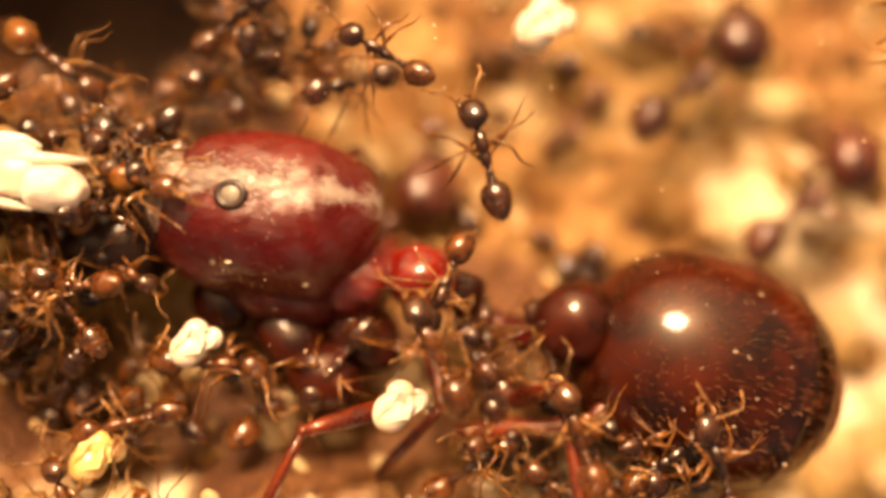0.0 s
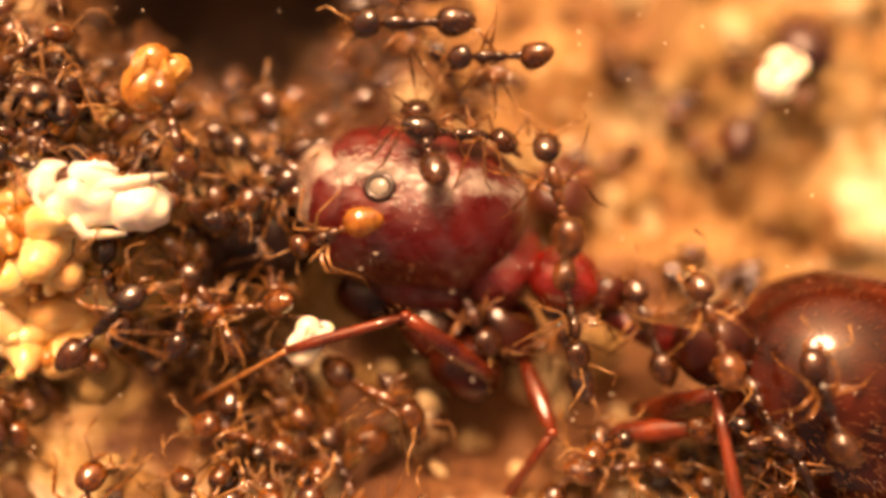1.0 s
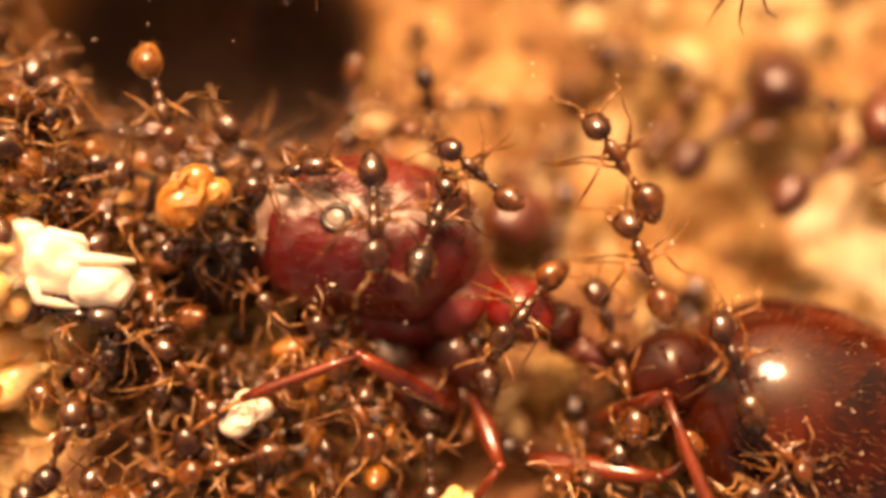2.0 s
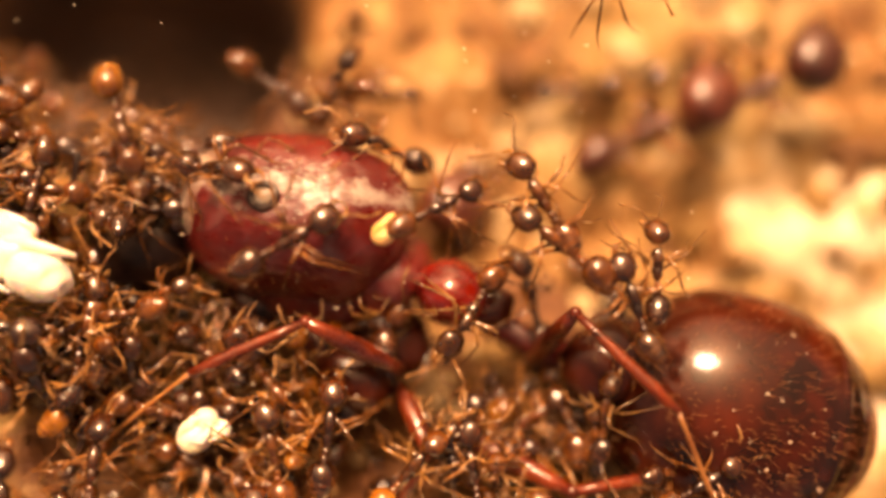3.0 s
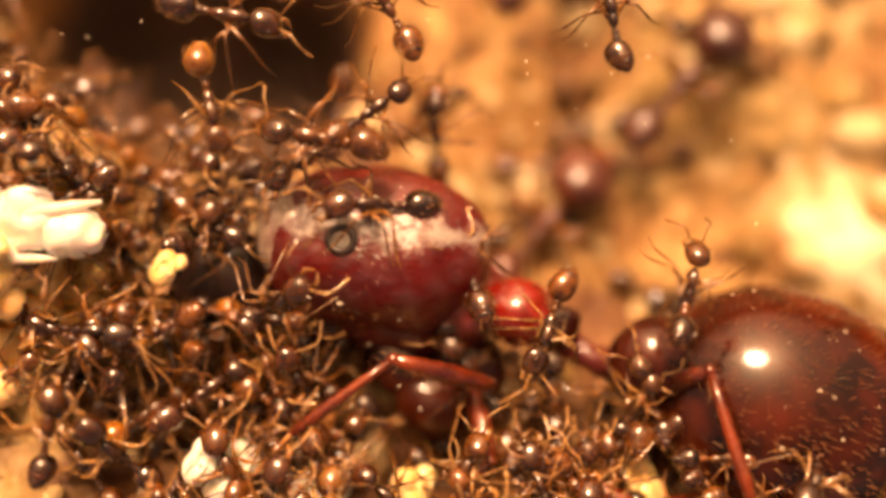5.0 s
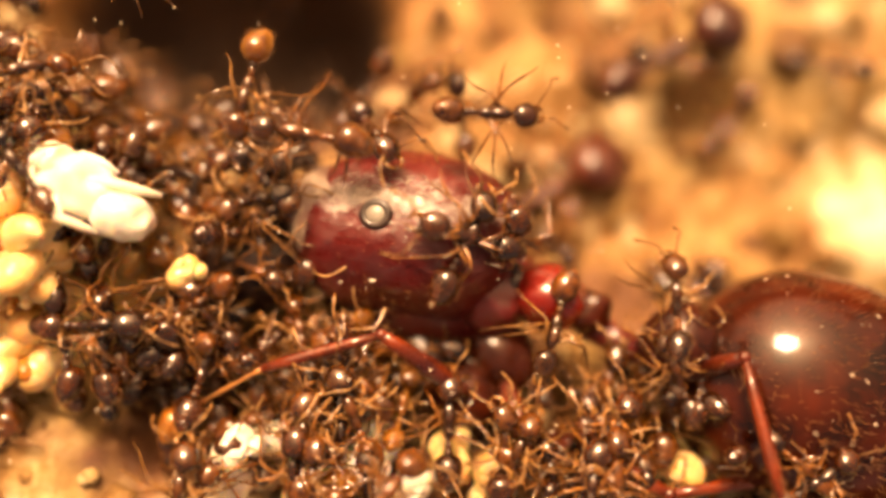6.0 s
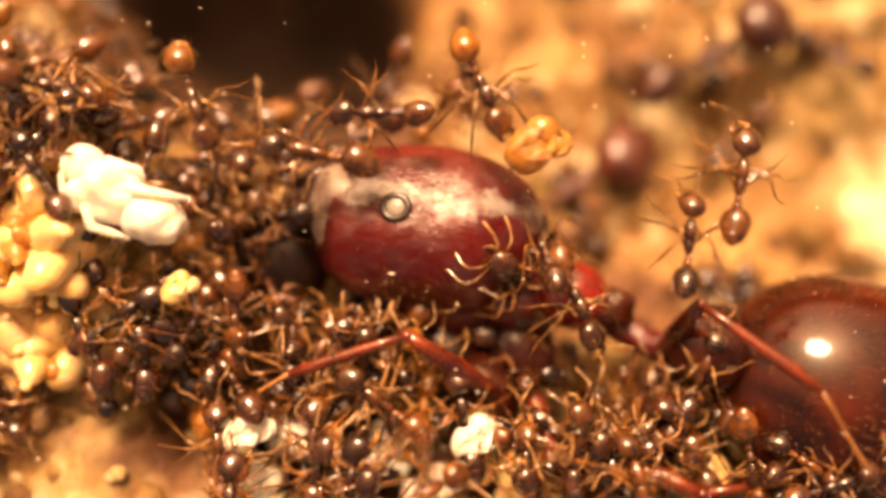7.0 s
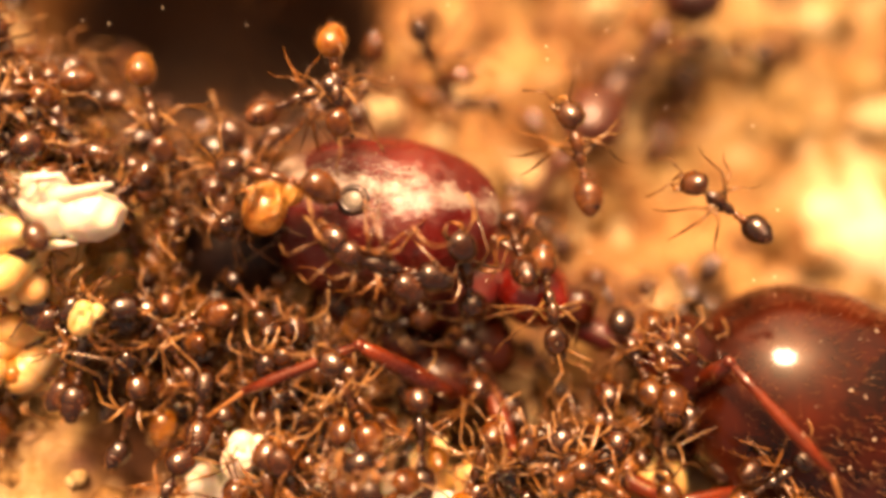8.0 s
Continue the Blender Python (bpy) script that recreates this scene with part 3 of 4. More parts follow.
def define_kinds():
    for kind, args in {
        "dark": ("worker_ant", "glossy dark brown worker ant with a darker abdomen", "ant", 1.15, BODY_DARK, BODY_DARK, LEG_BROWN, 1.0, 21),
        "dark_b": ("worker_ant", "glossy dark brown worker ant with a paler abdomen", "ant", 1.06, BODY_DARK, BODY_BROWN, LEG_BROWN, 1.05, 22),
        "brown": ("worker_ant", "shiny reddish brown worker ant with pale legs", "ant", 1.0, BODY_BROWN, BODY_DARK, LEG_PALE, 1.0, 23),
        "brown_b": ("worker_ant", "shiny reddish brown worker ant with spread legs", "ant", 1.2, BODY_BROWN, BODY_BROWN, LEG_BROWN, 0.95, 24),
        "amber": ("worker_ant", "young worker ant with a translucent amber abdomen", "ant", 1.12, BODY_BROWN, BODY_AMBER, LEG_PALE, 0.9, 25),
        "pale": ("worker_ant", "small young worker ant, honey-coloured all over", "ant", 0.95, BODY_AMBER, BODY_AMBER, LEG_PALE, 1.0, 26),
        "dark_c": ("worker_ant", "glossy dark brown worker ant reaching upwards", "ant", 1.1, BODY_DARK, BODY_DARK, LEG_PALE, 1.1, 28),
        "brown_c": ("worker_ant", "small reddish brown worker ant with a dark abdomen", "ant", 0.95, BODY_BROWN, BODY_DARK, LEG_BROWN, 1.0, 29),
        "dark_d": ("worker_ant", "glossy dark brown worker ant with a bent abdomen", "ant", 1.0, BODY_DARK, BODY_BROWN, LEG_BROWN, 0.95, 33),
        "brown_d": ("worker_ant", "shiny reddish brown worker ant with a bent abdomen", "ant", 1.1, BODY_BROWN, BODY_BROWN, LEG_PALE, 1.0, 34),
        "brown_e": ("worker_ant", "small shiny reddish brown worker ant", "ant", 0.82, BODY_BROWN, BODY_DARK, LEG_BROWN, 1.05, 35),
        "soldier": ("soldier_ant", "dark red soldier ant with a large round head", "soldier ant", 1.8, SOLDIER, SOLDIER, LEG_BROWN, 1.7, 27),
    }.items():
        KINDS[kind] = build_ant(*args)


# ---- brood ----
def build_pupa(name, label, material, size):
    """A pupa: curled body with a round abdomen, folded legs and antennae pressed to it."""
    pupa = new(name)
    tagged(pupa, label, "pupa", "brood of the colony")
    s = size
    part("abdomen", blob((-0.30 * s, -0.05 * s, 0), (0.66 * s, 0.58 * s, 0.5 * s), (0, 8, 20), 22, 16, 0.10, 1.4), material, pupa)
    part("thorax", blob((0.26 * s, 0.20 * s, 0.10 * s), (0.46 * s, 0.42 * s, 0.38 * s), (0, -10, -30), 20, 14, 0.10, 1.8), material, pupa)
    part("head", blob((0.52 * s, -0.30 * s, 0.02 * s), (0.36 * s, 0.38 * s, 0.32 * s), (0, 15, -70), 18, 12, 0.06, 2), material, pupa)
    for q in (-1, 1):
        for k in range(3):
            y = q * (0.10 + 0.06 * k)
            part("folded_leg", tube([((0.42 - 0.1 * k) * s, (0.1 + y) * s, 0.36 * s), ((0.15 - 0.1 * k) * s, (0.24 * q + y) * s, 0.47 * s), ((-0.2 - 0.1 * k) * s, (0.10 * q + y * 0.6) * s, 0.50 * s), ((-0.55 - 0.1 * k) * s, y * 0.4 * s, 0.36 * s)], [w * s for w in (0.07, 0.075, 0.065, 0.03)], 7), material, pupa)
        part("antenna", tube([(0.6 * s, (-0.3 + 0.15 * q) * s, 0.3 * s), (0.45 * s, (-0.1 + 0.4 * q) * s, 0.38 * s), (0.1 * s, 0.5 * q * s, 0.36 * s)], [w * s for w in (0.05, 0.055, 0.03)], 6), material, pupa)
    return pupa


def build_big_pupa():
    """The large white pupa of a winged ant on the heap of brood."""
    pupa = new("queen_pupa")
    tagged(pupa, "large bright white pupa lying on the heap of brood", "pupa", "brood of the colony")
    part("abdomen", blob((0.75, -0.35, 0.0), (0.95, 0.75, 0.7), (0, 0, -20), 48, 34, 0.17, 2.2), BROOD_WHITE, pupa)
    part("thorax", blob((-0.6, 0.15, 0.1), (1.10, 0.90, 0.75), (0, 0, 15), 48, 34, 0.30, 1.9), BROOD_WHITE, pupa)
    part("head", blob((-1.3, 0.75, 0.05), (0.62, 0.6, 0.5), (0, 0, 40), 36, 24, 0.14, 2.0), BROOD_WHITE, pupa)
    part("wing_pad", tube([(-0.2, 0.30, 0.45), (0.5, 0.30, 0.5), (1.1, 0.30, 0.45), (1.75, 0.30, 0.35)], (0.22, 0.2, 0.15, 0.07), 10), BROOD_WHITE, pupa)
    part("folded_leg", tube([(-0.9, -0.3, 0.62), (-0.75, -0.85, 0.4), (-0.2, -0.95, 0.3), (0.3, -1.05, 0.2)], (0.14, 0.16, 0.13, 0.05), 8), BROOD_WHITE, pupa)
    part("folded_leg", tube([(-0.8, 0.6, 0.6), (-0.55, 1.0, 0.4), (0.0, 0.9, 0.45), (0.5, 0.7, 0.4)], (0.14, 0.15, 0.13, 0.05), 8), BROOD_WHITE, pupa)
    part("antenna", tube([(-1.5, 0.9, 0.45), (-1.75, 0.4, 0.35), (-1.6, -0.2, 0.35), (-1.3, -0.6, 0.4)], (0.09, 0.1, 0.1, 0.05), 8), BROOD_WHITE, pupa)
    return pupa


def build_larva(size, material, seed):
    """A plump larva with faint rings, bent to a comma."""
    rnd = random.Random(seed)
    larva = new("larva")
    tagged(larva, "plump cream-coloured larva in the heap of brood", "larva", "brood of the colony")
    pts, rad = [], []
    bend = rnd.uniform(1.5, 1.9)
    for i in range(25):
        w = -math.cos(math.pi * (i + 0.35) / 24.7)
        a = 0.5 * w * bend
        r = size * 0.40 * math.sqrt(max(0.004, 1 - abs(w) ** 2.4)) * (1 - 0.22 * w)
        pts.append((size * 0.9 * math.sin(a), size * 0.9 * (math.cos(a) - 1), 0.0))
        rad.append(r * (1.0 + 0.035 * math.sin(i * 2.1)))
    part("body", tube(pts, rad, 14), material, larva)
    part("head", blob(pts[-1], (size * 0.15, size * 0.13, size * 0.13), (0, 0, 0), 10, 8), material, larva)
    return larva


queen_parts = build_queen()
define_kinds()
big_pupa = build_big_pupa()
golden_a = build_pupa("golden_pupa", "golden wrinkled pupa carried by a worker", BROOD_GOLD, 1.05)
golden_b = build_pupa("golden_pupa", "golden wrinkled pupa beside the hole", BROOD_GOLD, 1.15)
pupa_a = build_pupa("worker_pupa", "small cream-white pupa among the workers", BROOD_WHITE, 0.85)
pupa_b = build_pupa("worker_pupa", "small cream-white pupa carried past the queen", BROOD_WHITE, 0.9)
pupa_c = build_pupa("worker_pupa", "small cream pupa with dark folds", BROOD_CREAM, 0.9)
pupa_d = build_pupa("worker_pupa", "smooth white pupa carried over the soil", BROOD_WHITE, 1.1)
pupa_e = build_pupa("worker_pupa", "cream-white crumpled pupa among the workers", BROOD_WHITE, 0.9)
pupa_f = build_pupa("worker_pupa", "tiny cream pupa carried over the queen", BROOD_CREAM, 0.6)
brought = [build_pupa("worker_pupa", "cream-white pupa laid down in front of the queen", BROOD_WHITE, 0.95), build_pupa("worker_pupa", "cream-coloured pupa laid down in front of the queen", BROOD_CREAM, 1.0)]
brought += [copy_thing(brought[i % 2], Matrix()) for i in range(7)]
soldier_a, soldier_b, soldier_c = more_ant("soldier"), more_ant("soldier"), KINDS["soldier"]


def build_brood_heap():
    rnd = random.Random(9)
    first = [build_larva(1.15, BROOD_CREAM, 1), build_larva(0.9, BROOD_GOLD, 2), build_larva(1.3, BROOD_CREAM, 3)]
    n = 0
    while n < 230:
        a, d = rnd.uniform(0, 2 * math.pi), math.sqrt(rnd.random())
        x, y = -12.3 + 3.7 * d * math.cos(a), 0.7 + 4.4 * d * math.sin(a)
        z = ground_z(x, y) + rnd.uniform(0.4, 1.3) + 3.2 * max(0, 1 - d * d) * rnd.random() ** 0.3
        m = place(x, y, z, rnd.uniform(-50, 50), rnd.uniform(-50, 50), rnd.uniform(0, 360))
        if n < 3:
            first[n].matrix_basis = m
        else:
            copy_thing(first[n % 3], m)
        n += 1


build_brood_heap()


# ---- what moves ----
def step_legs(ant, rnd, pace, start=0.0):
    """Swings the legs of a walking ant to and fro, in two sets of three."""
    n = 0
    for leg in ant.children:
        if not leg.name.startswith("leg"):
            continue
        rest = leg.matrix_basis.copy()
        swing, phase = rnd.uniform(8, 17), (n % 2 + n // 2) % 2 * math.pi + start
        rows = []
        for i in range(17):
            t = i * 0.5
            k = math.sin(t * pace * 2 * math.pi + phase)
            rows.append((t, rest @ pose(0, 0, 0, 6 * k, 0, swing * k)))
        walk(leg, rows)
        n += 1


def single_ant(where, kind, rows):
    """An ant with its own way: high over the floor, or on the queen."""
    ant = more_ant(kind)
    rnd = random.Random(len(bpy.data.objects))
    keys = []
    for t, x, y, a in rows:
        if where == "high":
            keys.append((t, place(x, y, PANE_Z - 1.2, 0, 0, a)))
        else:
            e = 0.6
            z = queen_top(x, y)
            dx = (queen_top(x + e, y) - queen_top(x - e, y)) / (2 * e)
            dy = (queen_top(x, y + e) - queen_top(x, y - e)) / (2 * e)
            up = Vector((-max(-1, min(1, dx)), -max(-1, min(1, dy)), 1)).normalized()
            tilt = Vector((0, 0, 1)).rotation_difference(up).to_matrix().to_4x4()
            keys.append((t, Matrix.Translation((x * MM, y * MM, (max(z, 5.2) + 0.05) * MM)) @ tilt @ pose(0, 0, 0, 0, 0, a)))
    walk(ant, keys)
    step_legs(ant, rnd, 0.93, rnd.uniform(0, 6))


def carry(thing, rows, spin=40.0):
    walk(thing, [(t, place(x, y, z, 12 * math.sin(t * 2 + x * 0.1), 10 * math.sin(t * 1.3), spin + 14 * math.sin(t * 1.7))) for t, x, y, z in rows])


def single_ants():
    single_ant("high", "dark", [(0.00, 5.26, 1.95, 105), (0.50, 4.29, 3.55, 110), (1.00, -0.78, 5.84, 182), (1.50, -2.46, 8.51, 177), (3.00, -1.45, 9.36, 174), (8.00, -3.79, 10.03, 173)])
    single_ant("high", "brown_b", [(0.00, 3.85, -3.40, 114), (0.50, 5.55, -1.29, 118), (1.00, 3.23, 1.15, 103), (1.50, 4.71, 3.70, 124), (1.70, 5.49, 3.41, 123), (2.30, 6.61, 2.03, 124), (2.80, 6.63, 0.48, 145), (3.00, 6.50, 0.11, 141), (3.50, 4.88, 0.89, 147), (4.00, 1.38, 2.28, 157), (4.50, -0.70, 3.44, 171), (8.00, -3.58, 1.91, 167)])
    single_ant("high", "brown_d", [(0.00, 7.73, -5.72, 108), (2.80, 6.25, 1.19, 119), (3.50, 4.73, 2.06, 128), (4.00, 2.24, 3.79, 126), (4.50, 1.15, 5.05, 119), (4.70, 0.70, 5.70, 119), (5.30, -0.28, 8.24, 120), (8.00, -0.46, 9.82, 120)])
    single_ant("high", "dark_b", [(0.00, 11.63, -6.63, 108), (2.80, 8.68, -1.77, 109), (3.50, 8.05, -0.54, 106), (4.00, 7.24, 1.99, 109), (4.50, 7.01, 4.94, 100), (4.70, 6.74, 5.71, 100), (5.40, 6.09, 8.34, 98), (8.00, 6.02, 10.47, 98)])
    single_ant("high", "dark", [(0.00, 11.30, 8.70, -5), (2.80, 8.03, 8.33, -6), (3.50, 5.50, 5.49, -17), (4.00, 1.52, 6.55, -5), (4.50, -3.14, 6.46, -12), (4.70, -3.59, 6.54, -12), (5.80, -7.69, 8.16, -9), (8.00, -9.43, 9.73, -11)])
    single_ant("high", "amber", [(0.00, 0.97, 10.66, -75), (5.80, -1.43, 10.11, -74), (6.50, -1.14, 7.74, -82), (6.80, -0.40, 5.74, -68), (7.00, 1.08, 4.43, -67), (7.20, 0.45, 5.22, -63), (7.50, -0.53, 5.16, -67), (7.70, -1.40, 4.87, -73), (8.00, -1.92, 4.52, -85)])
    single_ant("high", "amber", [(0.00, -6.10, 4.32, -38), (0.50, -5.63, 3.88, -76), (1.00, -7.18, 2.86, -73), (1.50, -7.08, 5.28, -72), (1.70, -6.80, 5.01, -72), (3.00, -5.36, 3.39, -73), (3.50, -6.24, 4.32, -75), (4.00, -9.24, 4.77, -66), (4.50, -5.16, 4.44, -66), (6.00, -4.65, 4.37, -104), (6.50, -6.82, 4.10, -71), (7.00, -6.84, 4.04, -71), (7.50, -7.34, 4.32, -72), (8.00, -6.89, 3.71, -74)])
    single_ant("top", "dark", [(0.00, 6.33, -3.45, 106), (3.00, 5.70, -1.30, 114), (4.50, 2.43, -0.84, 112), (5.80, 2.67, 0.70, 104), (6.00, 2.49, 0.42, 107), (6.50, 3.08, 0.15, 106), (7.00, 3.19, -0.42, 107), (7.50, 3.71, -0.43, 107), (8.00, 3.42, -0.18, 104)])
    single_ant("top", "dark", [(0.00, 5.52, -3.99, 108), (3.00, 1.84, -1.44, 116), (4.00, 1.32, -1.13, 120), (4.50, 1.52, -0.95, 117), (5.80, 1.36, 0.37, 66), (6.00, 1.05, 0.29, 65), (6.50, 1.63, -0.05, 66), (7.00, 1.88, -0.68, 116), (7.50, 1.58, -0.55, 117), (8.00, 1.40, -0.30, 112)])
    single_ant("top", "dark", [(0.00, 1.44, 4.50, -157), (0.50, 2.38, 4.18, -155), (0.75, 0.99, 3.25, -206), (1.00, -0.40, 2.32, -258), (1.25, -1.54, 2.29, -300), (1.50, -2.68, 2.27, -343), (3.00, -2.80, 2.04, -384), (3.25, -0.49, 2.19, -447), (3.50, 1.82, 2.33, -510), (4.00, 1.01, -0.33, -594), (4.50, -1.67, -0.67, -678), (6.00, -3.54, -0.42, -686), (7.00, -1.95, -2.02, -693), (7.50, -1.44, -1.07, -634), (8.00, -0.93, -0.11, -575)])
    single_ant("top", "dark", [(0.00, 1.28, -3.77, -129), (1.00, 1.03, -1.88, -64), (1.50, -0.30, 1.73, -147), (2.00, -0.50, 1.28, -88), (2.50, -0.70, 0.83, -29), (3.00, -0.91, 0.38, 30), (3.25, -0.69, 0.15, 96), (3.50, -0.48, -0.09, 163), (3.75, -1.29, 1.40, 228), (4.00, -2.11, 2.88, 292), (4.25, -2.11, 2.74, 243), (4.50, -2.11, 2.61, 195), (5.25, -1.65, 2.87, 245), (6.00, -1.19, 3.13, 296), (6.50, -1.63, 3.20, 245), (7.00, -2.07, 3.27, 193), (7.33, -2.31, 3.50, 137), (7.67, -2.56, 3.74, 81), (8.00, -2.80, 3.97, 25)])
    single_ant("top", "dark", [(0.00, 6.80, -4.16, 149), (0.50, 6.02, -2.27, 146), (0.75, 3.29, 0.08, 73), (1.00, 0.56, 2.44, 0), (1.50, 0.72, 0.24, 13), (2.00, 0.93, 1.12, 69), (2.50, 1.15, 2.00, 124), (3.00, 1.37, 2.88, 180), (3.17, 1.71, 2.83, 237), (3.33, 2.05, 2.78, 293), (3.50, 2.39, 2.74, 349), (3.67, 1.53, 2.98, 291), (3.83, 0.67, 3.22, 233), (4.00, -0.19, 3.45, 175), (4.50, -0.67, 2.37, 192), (6.00, 1.21, 0.46, 165), (7.00, 2.08, -0.36, 142), (8.00, -0.46, -0.15, 163)])
    single_ant("top", "amber", [(0.00, -3.68, 1.27, -20), (0.50, -4.03, 1.94, -15), (0.75, -3.36, 1.10, -88), (1.00, -2.70, 0.26, -161), (1.17, -2.96, -0.14, -217), (1.33, -3.21, -0.55, -272), (1.50, -3.47, -0.95, -328), (3.00, 1.22, -1.44, -338), (3.50, -0.08, -1.20, -335), (4.00, 1.09, -1.29, -387), (4.50, -1.51, -1.70, -379), (6.00, -4.27, 0.90, -346), (7.00, -1.56, -1.63, -331), (8.00, -0.45, -1.53, -341)])
    single_ant("high", "brown", [(0.00, 19.0, 6.0, -193), (1.70, 17.5, 3.0, -210), (2.75, 9.4, -0.4, -260), (3.50, 9.1, -0.6, -285), (4.50, 8.90, -0.52, -290), (6.00, 7.01, -1.58, -269), (6.50, 7.19, -1.11, -270), (7.00, 6.67, 0.09, -276), (7.50, 6.86, 0.05, -280), (8.00, 8.73, 1.15, -217)])
    single_ant("high", "brown_d", [(0.00, 18.51, 4.67, 101), (4.50, 17.5, 5.0, 96), (6.00, 15.5, 3.6, 84), (6.50, 13.9, 2.7, 96), (7.00, 8.09, 1.72, 81), (7.17, 8.52, 2.36, 141), (7.33, 8.95, 3.01, 200), (7.50, 9.38, 3.66, 260), (7.70, 7.49, 4.26, 244), (7.85, 6.11, 3.41, 173), (8.00, 4.74, 2.56, 102)])
    single_ant("high", "dark_d", [(0.00, 2.52, 4.79, 150), (0.50, 1.43, 6.05, 159), (1.50, 2.02, 3.18, 197), (2.00, 2.39, 2.50, 140), (2.50, 2.77, 1.83, 84), (3.00, 3.14, 1.16, 27), (3.50, 0.64, 2.98, -37), (4.00, -0.15, 3.17, 17), (4.50, -0.94, 3.36, 71), (5.15, -0.31, 4.44, 20), (5.80, 0.32, 5.53, -32), (6.00, 1.97, 3.70, -4), (6.25, -0.04, 3.43, 39), (6.50, -2.05, 3.16, 83), (6.75, -1.91, 3.42, 131), (7.00, -1.76, 3.67, 180), (7.50, -2.81, 4.28, 196), (7.67, -2.85, 4.23, 139), (7.83, -2.88, 4.17, 81), (8.00, -2.92, 4.12, 23)])


def carried_things():
    carry(golden_a, [(0.0, 0.68, 8.71, 9.10), (5.8, -1.38, 8.05, 9.33), (6.5, -1.12, 5.92, 9.11), (6.6, -0.60, 3.99, 8.91), (6.8, 1.25, 3.64, 8.89), (7.0, 2.57, 2.81, 8.80), (7.2, 2.19, 3.41, 8.86), (7.4, 0.25, 3.25, 8.84), (7.5, -0.48, 2.86, 8.80), (7.7, -1.14, 2.12, 8.71), (8.0, -3.71, 1.33, 8.54)])
    carry(golden_b, [(0.0, -10.60, 3.37, 7.13), (0.6, -8.18, 4.68, 7.82), (0.8, -7.83, 4.63, 8.22), (1.0, -7.93, 4.44, 8.51), (1.2, -6.58, 4.31, 8.52), (1.4, -6.58, 3.55, 8.45), (1.5, -6.40, 2.94, 8.38), (1.7, -5.42, 2.89, 8.33), (2.3, -6.43, 0.65, 7.83), (2.8, -10.62, -0.37, 7.21), (8.0, -13.79, -1.16, 7.64)])
    carry(pupa_a, [(0.0, -2.85, -3.04, 6.46), (0.2, -3.22, -2.55, 6.48), (0.5, -3.82, -2.09, 6.50), (0.7, -4.24, -2.08, 6.76), (1.0, -3.72, -2.82, 7.01), (1.5, -4.53, -3.64, 6.82), (3.0, -3.47, -4.91, 6.33), (3.5, -4.07, -5.31, 6.47), (4.0, -6.50, -4.73, 6.58), (4.5, -5.21, -5.19, 6.42), (6.0, -5.16, -5.51, 6.62), (7.0, -5.56, -5.06, 6.76), (8.0, -4.68, -5.63, 6.57)])
    carry(pupa_b, [(0.0, 2.92, -4.83, 7.45), (0.2, 3.00, -5.10, 7.42), (0.5, 2.99, -5.87, 7.33), (0.8, 2.38, -7.51, 7.20), (1.2, 3.66, -9.09, 6.96), (8.0, 4.45, -10.00, 6.92)])
    carry(pupa_c, [(0.0, -5.61, -6.21, 6.10), (0.2, -5.79, -6.25, 6.09), (0.5, -6.90, -7.18, 5.91), (1.0, -11.00, -9.21, 6.56), (8.0, -12.19, -10.39, 6.09)])
    carry(pupa_d, [(0.0, 7.53, 6.72, 6.03), (0.5, 9.01, 6.85, 6.22), (0.8, 9.41, 6.14, 5.90), (1.0, 10.61, 5.39, 5.54), (1.2, 12.05, 4.38, 5.51), (1.5, 13.41, 1.74, 5.29), (1.7, 14.54, -0.69, 5.14), (2.5, 18.90, -4.04, 5.45), (8.0, 18.22, -7.68, 4.58)])
    carry(pupa_e, [(0.0, -7.84, -9.40, 5.19), (3.0, -5.13, -7.99, 5.67), (4.0, -4.43, -5.44, 6.35), (4.5, -5.42, -5.61, 6.16), (6.0, -1.62, -6.19, 6.41), (6.5, -0.70, -5.77, 6.49), (7.0, 1.00, -5.24, 6.54), (8.0, 0.66, -7.29, 6.32)])
    carry(pupa_f, [(0.0, 4.65, -9.94, 7.84), (1.7, 1.32, -8.17, 7.67), (2.2, 1.98, -4.63, 8.11), (2.8, 2.15, 0.17, 8.63), (3.0, 1.83, 0.59, 8.63), (3.2, 0.15, 1.85, 8.65), (3.5, -0.59, 2.40, 8.67), (3.8, -3.11, 2.86, 8.73), (4.0, -3.47, 2.90, 8.81), (4.5, -5.24, 1.13, 8.47), (6.0, -6.29, -0.63, 8.43), (8.0, -8.75, -1.81, 8.19)])
    carry(big_pupa, [(0.0, -7.36, 1.60, 7.37), (0.5, -7.62, 1.35, 7.41), (1.0, -9.15, 1.04, 8.27), (1.5, -9.10, -0.03, 8.11), (3.0, -8.46, -0.05, 7.38), (3.5, -9.05, 0.14, 7.57), (4.0, -10.02, 0.75, 8.00), (4.5, -9.78, 0.98, 7.87), (6.0, -8.89, 1.43, 8.20), (6.5, -8.56, 1.36, 8.27), (7.0, -8.74, 1.32, 8.34), (7.5, -9.40, 1.45, 8.31), (8.0, -9.52, 1.16, 8.09)], 0.0)
    carry(soldier_a, [(0.0, 2.31, 0.54, 0.88), (3.0, 2.12, 1.25, 1.00), (3.5, 2.84, 0.75, 0.95), (4.0, 3.46, 1.78, 1.06), (4.5, 5.49, 1.55, 1.18), (6.0, 4.04, 2.33, 1.08), (6.5, 4.00, 2.65, 1.06), (7.0, 4.11, 2.76, 1.03), (7.5, 4.67, 2.91, 1.08), (8.0, 5.09, 3.24, 1.24)])
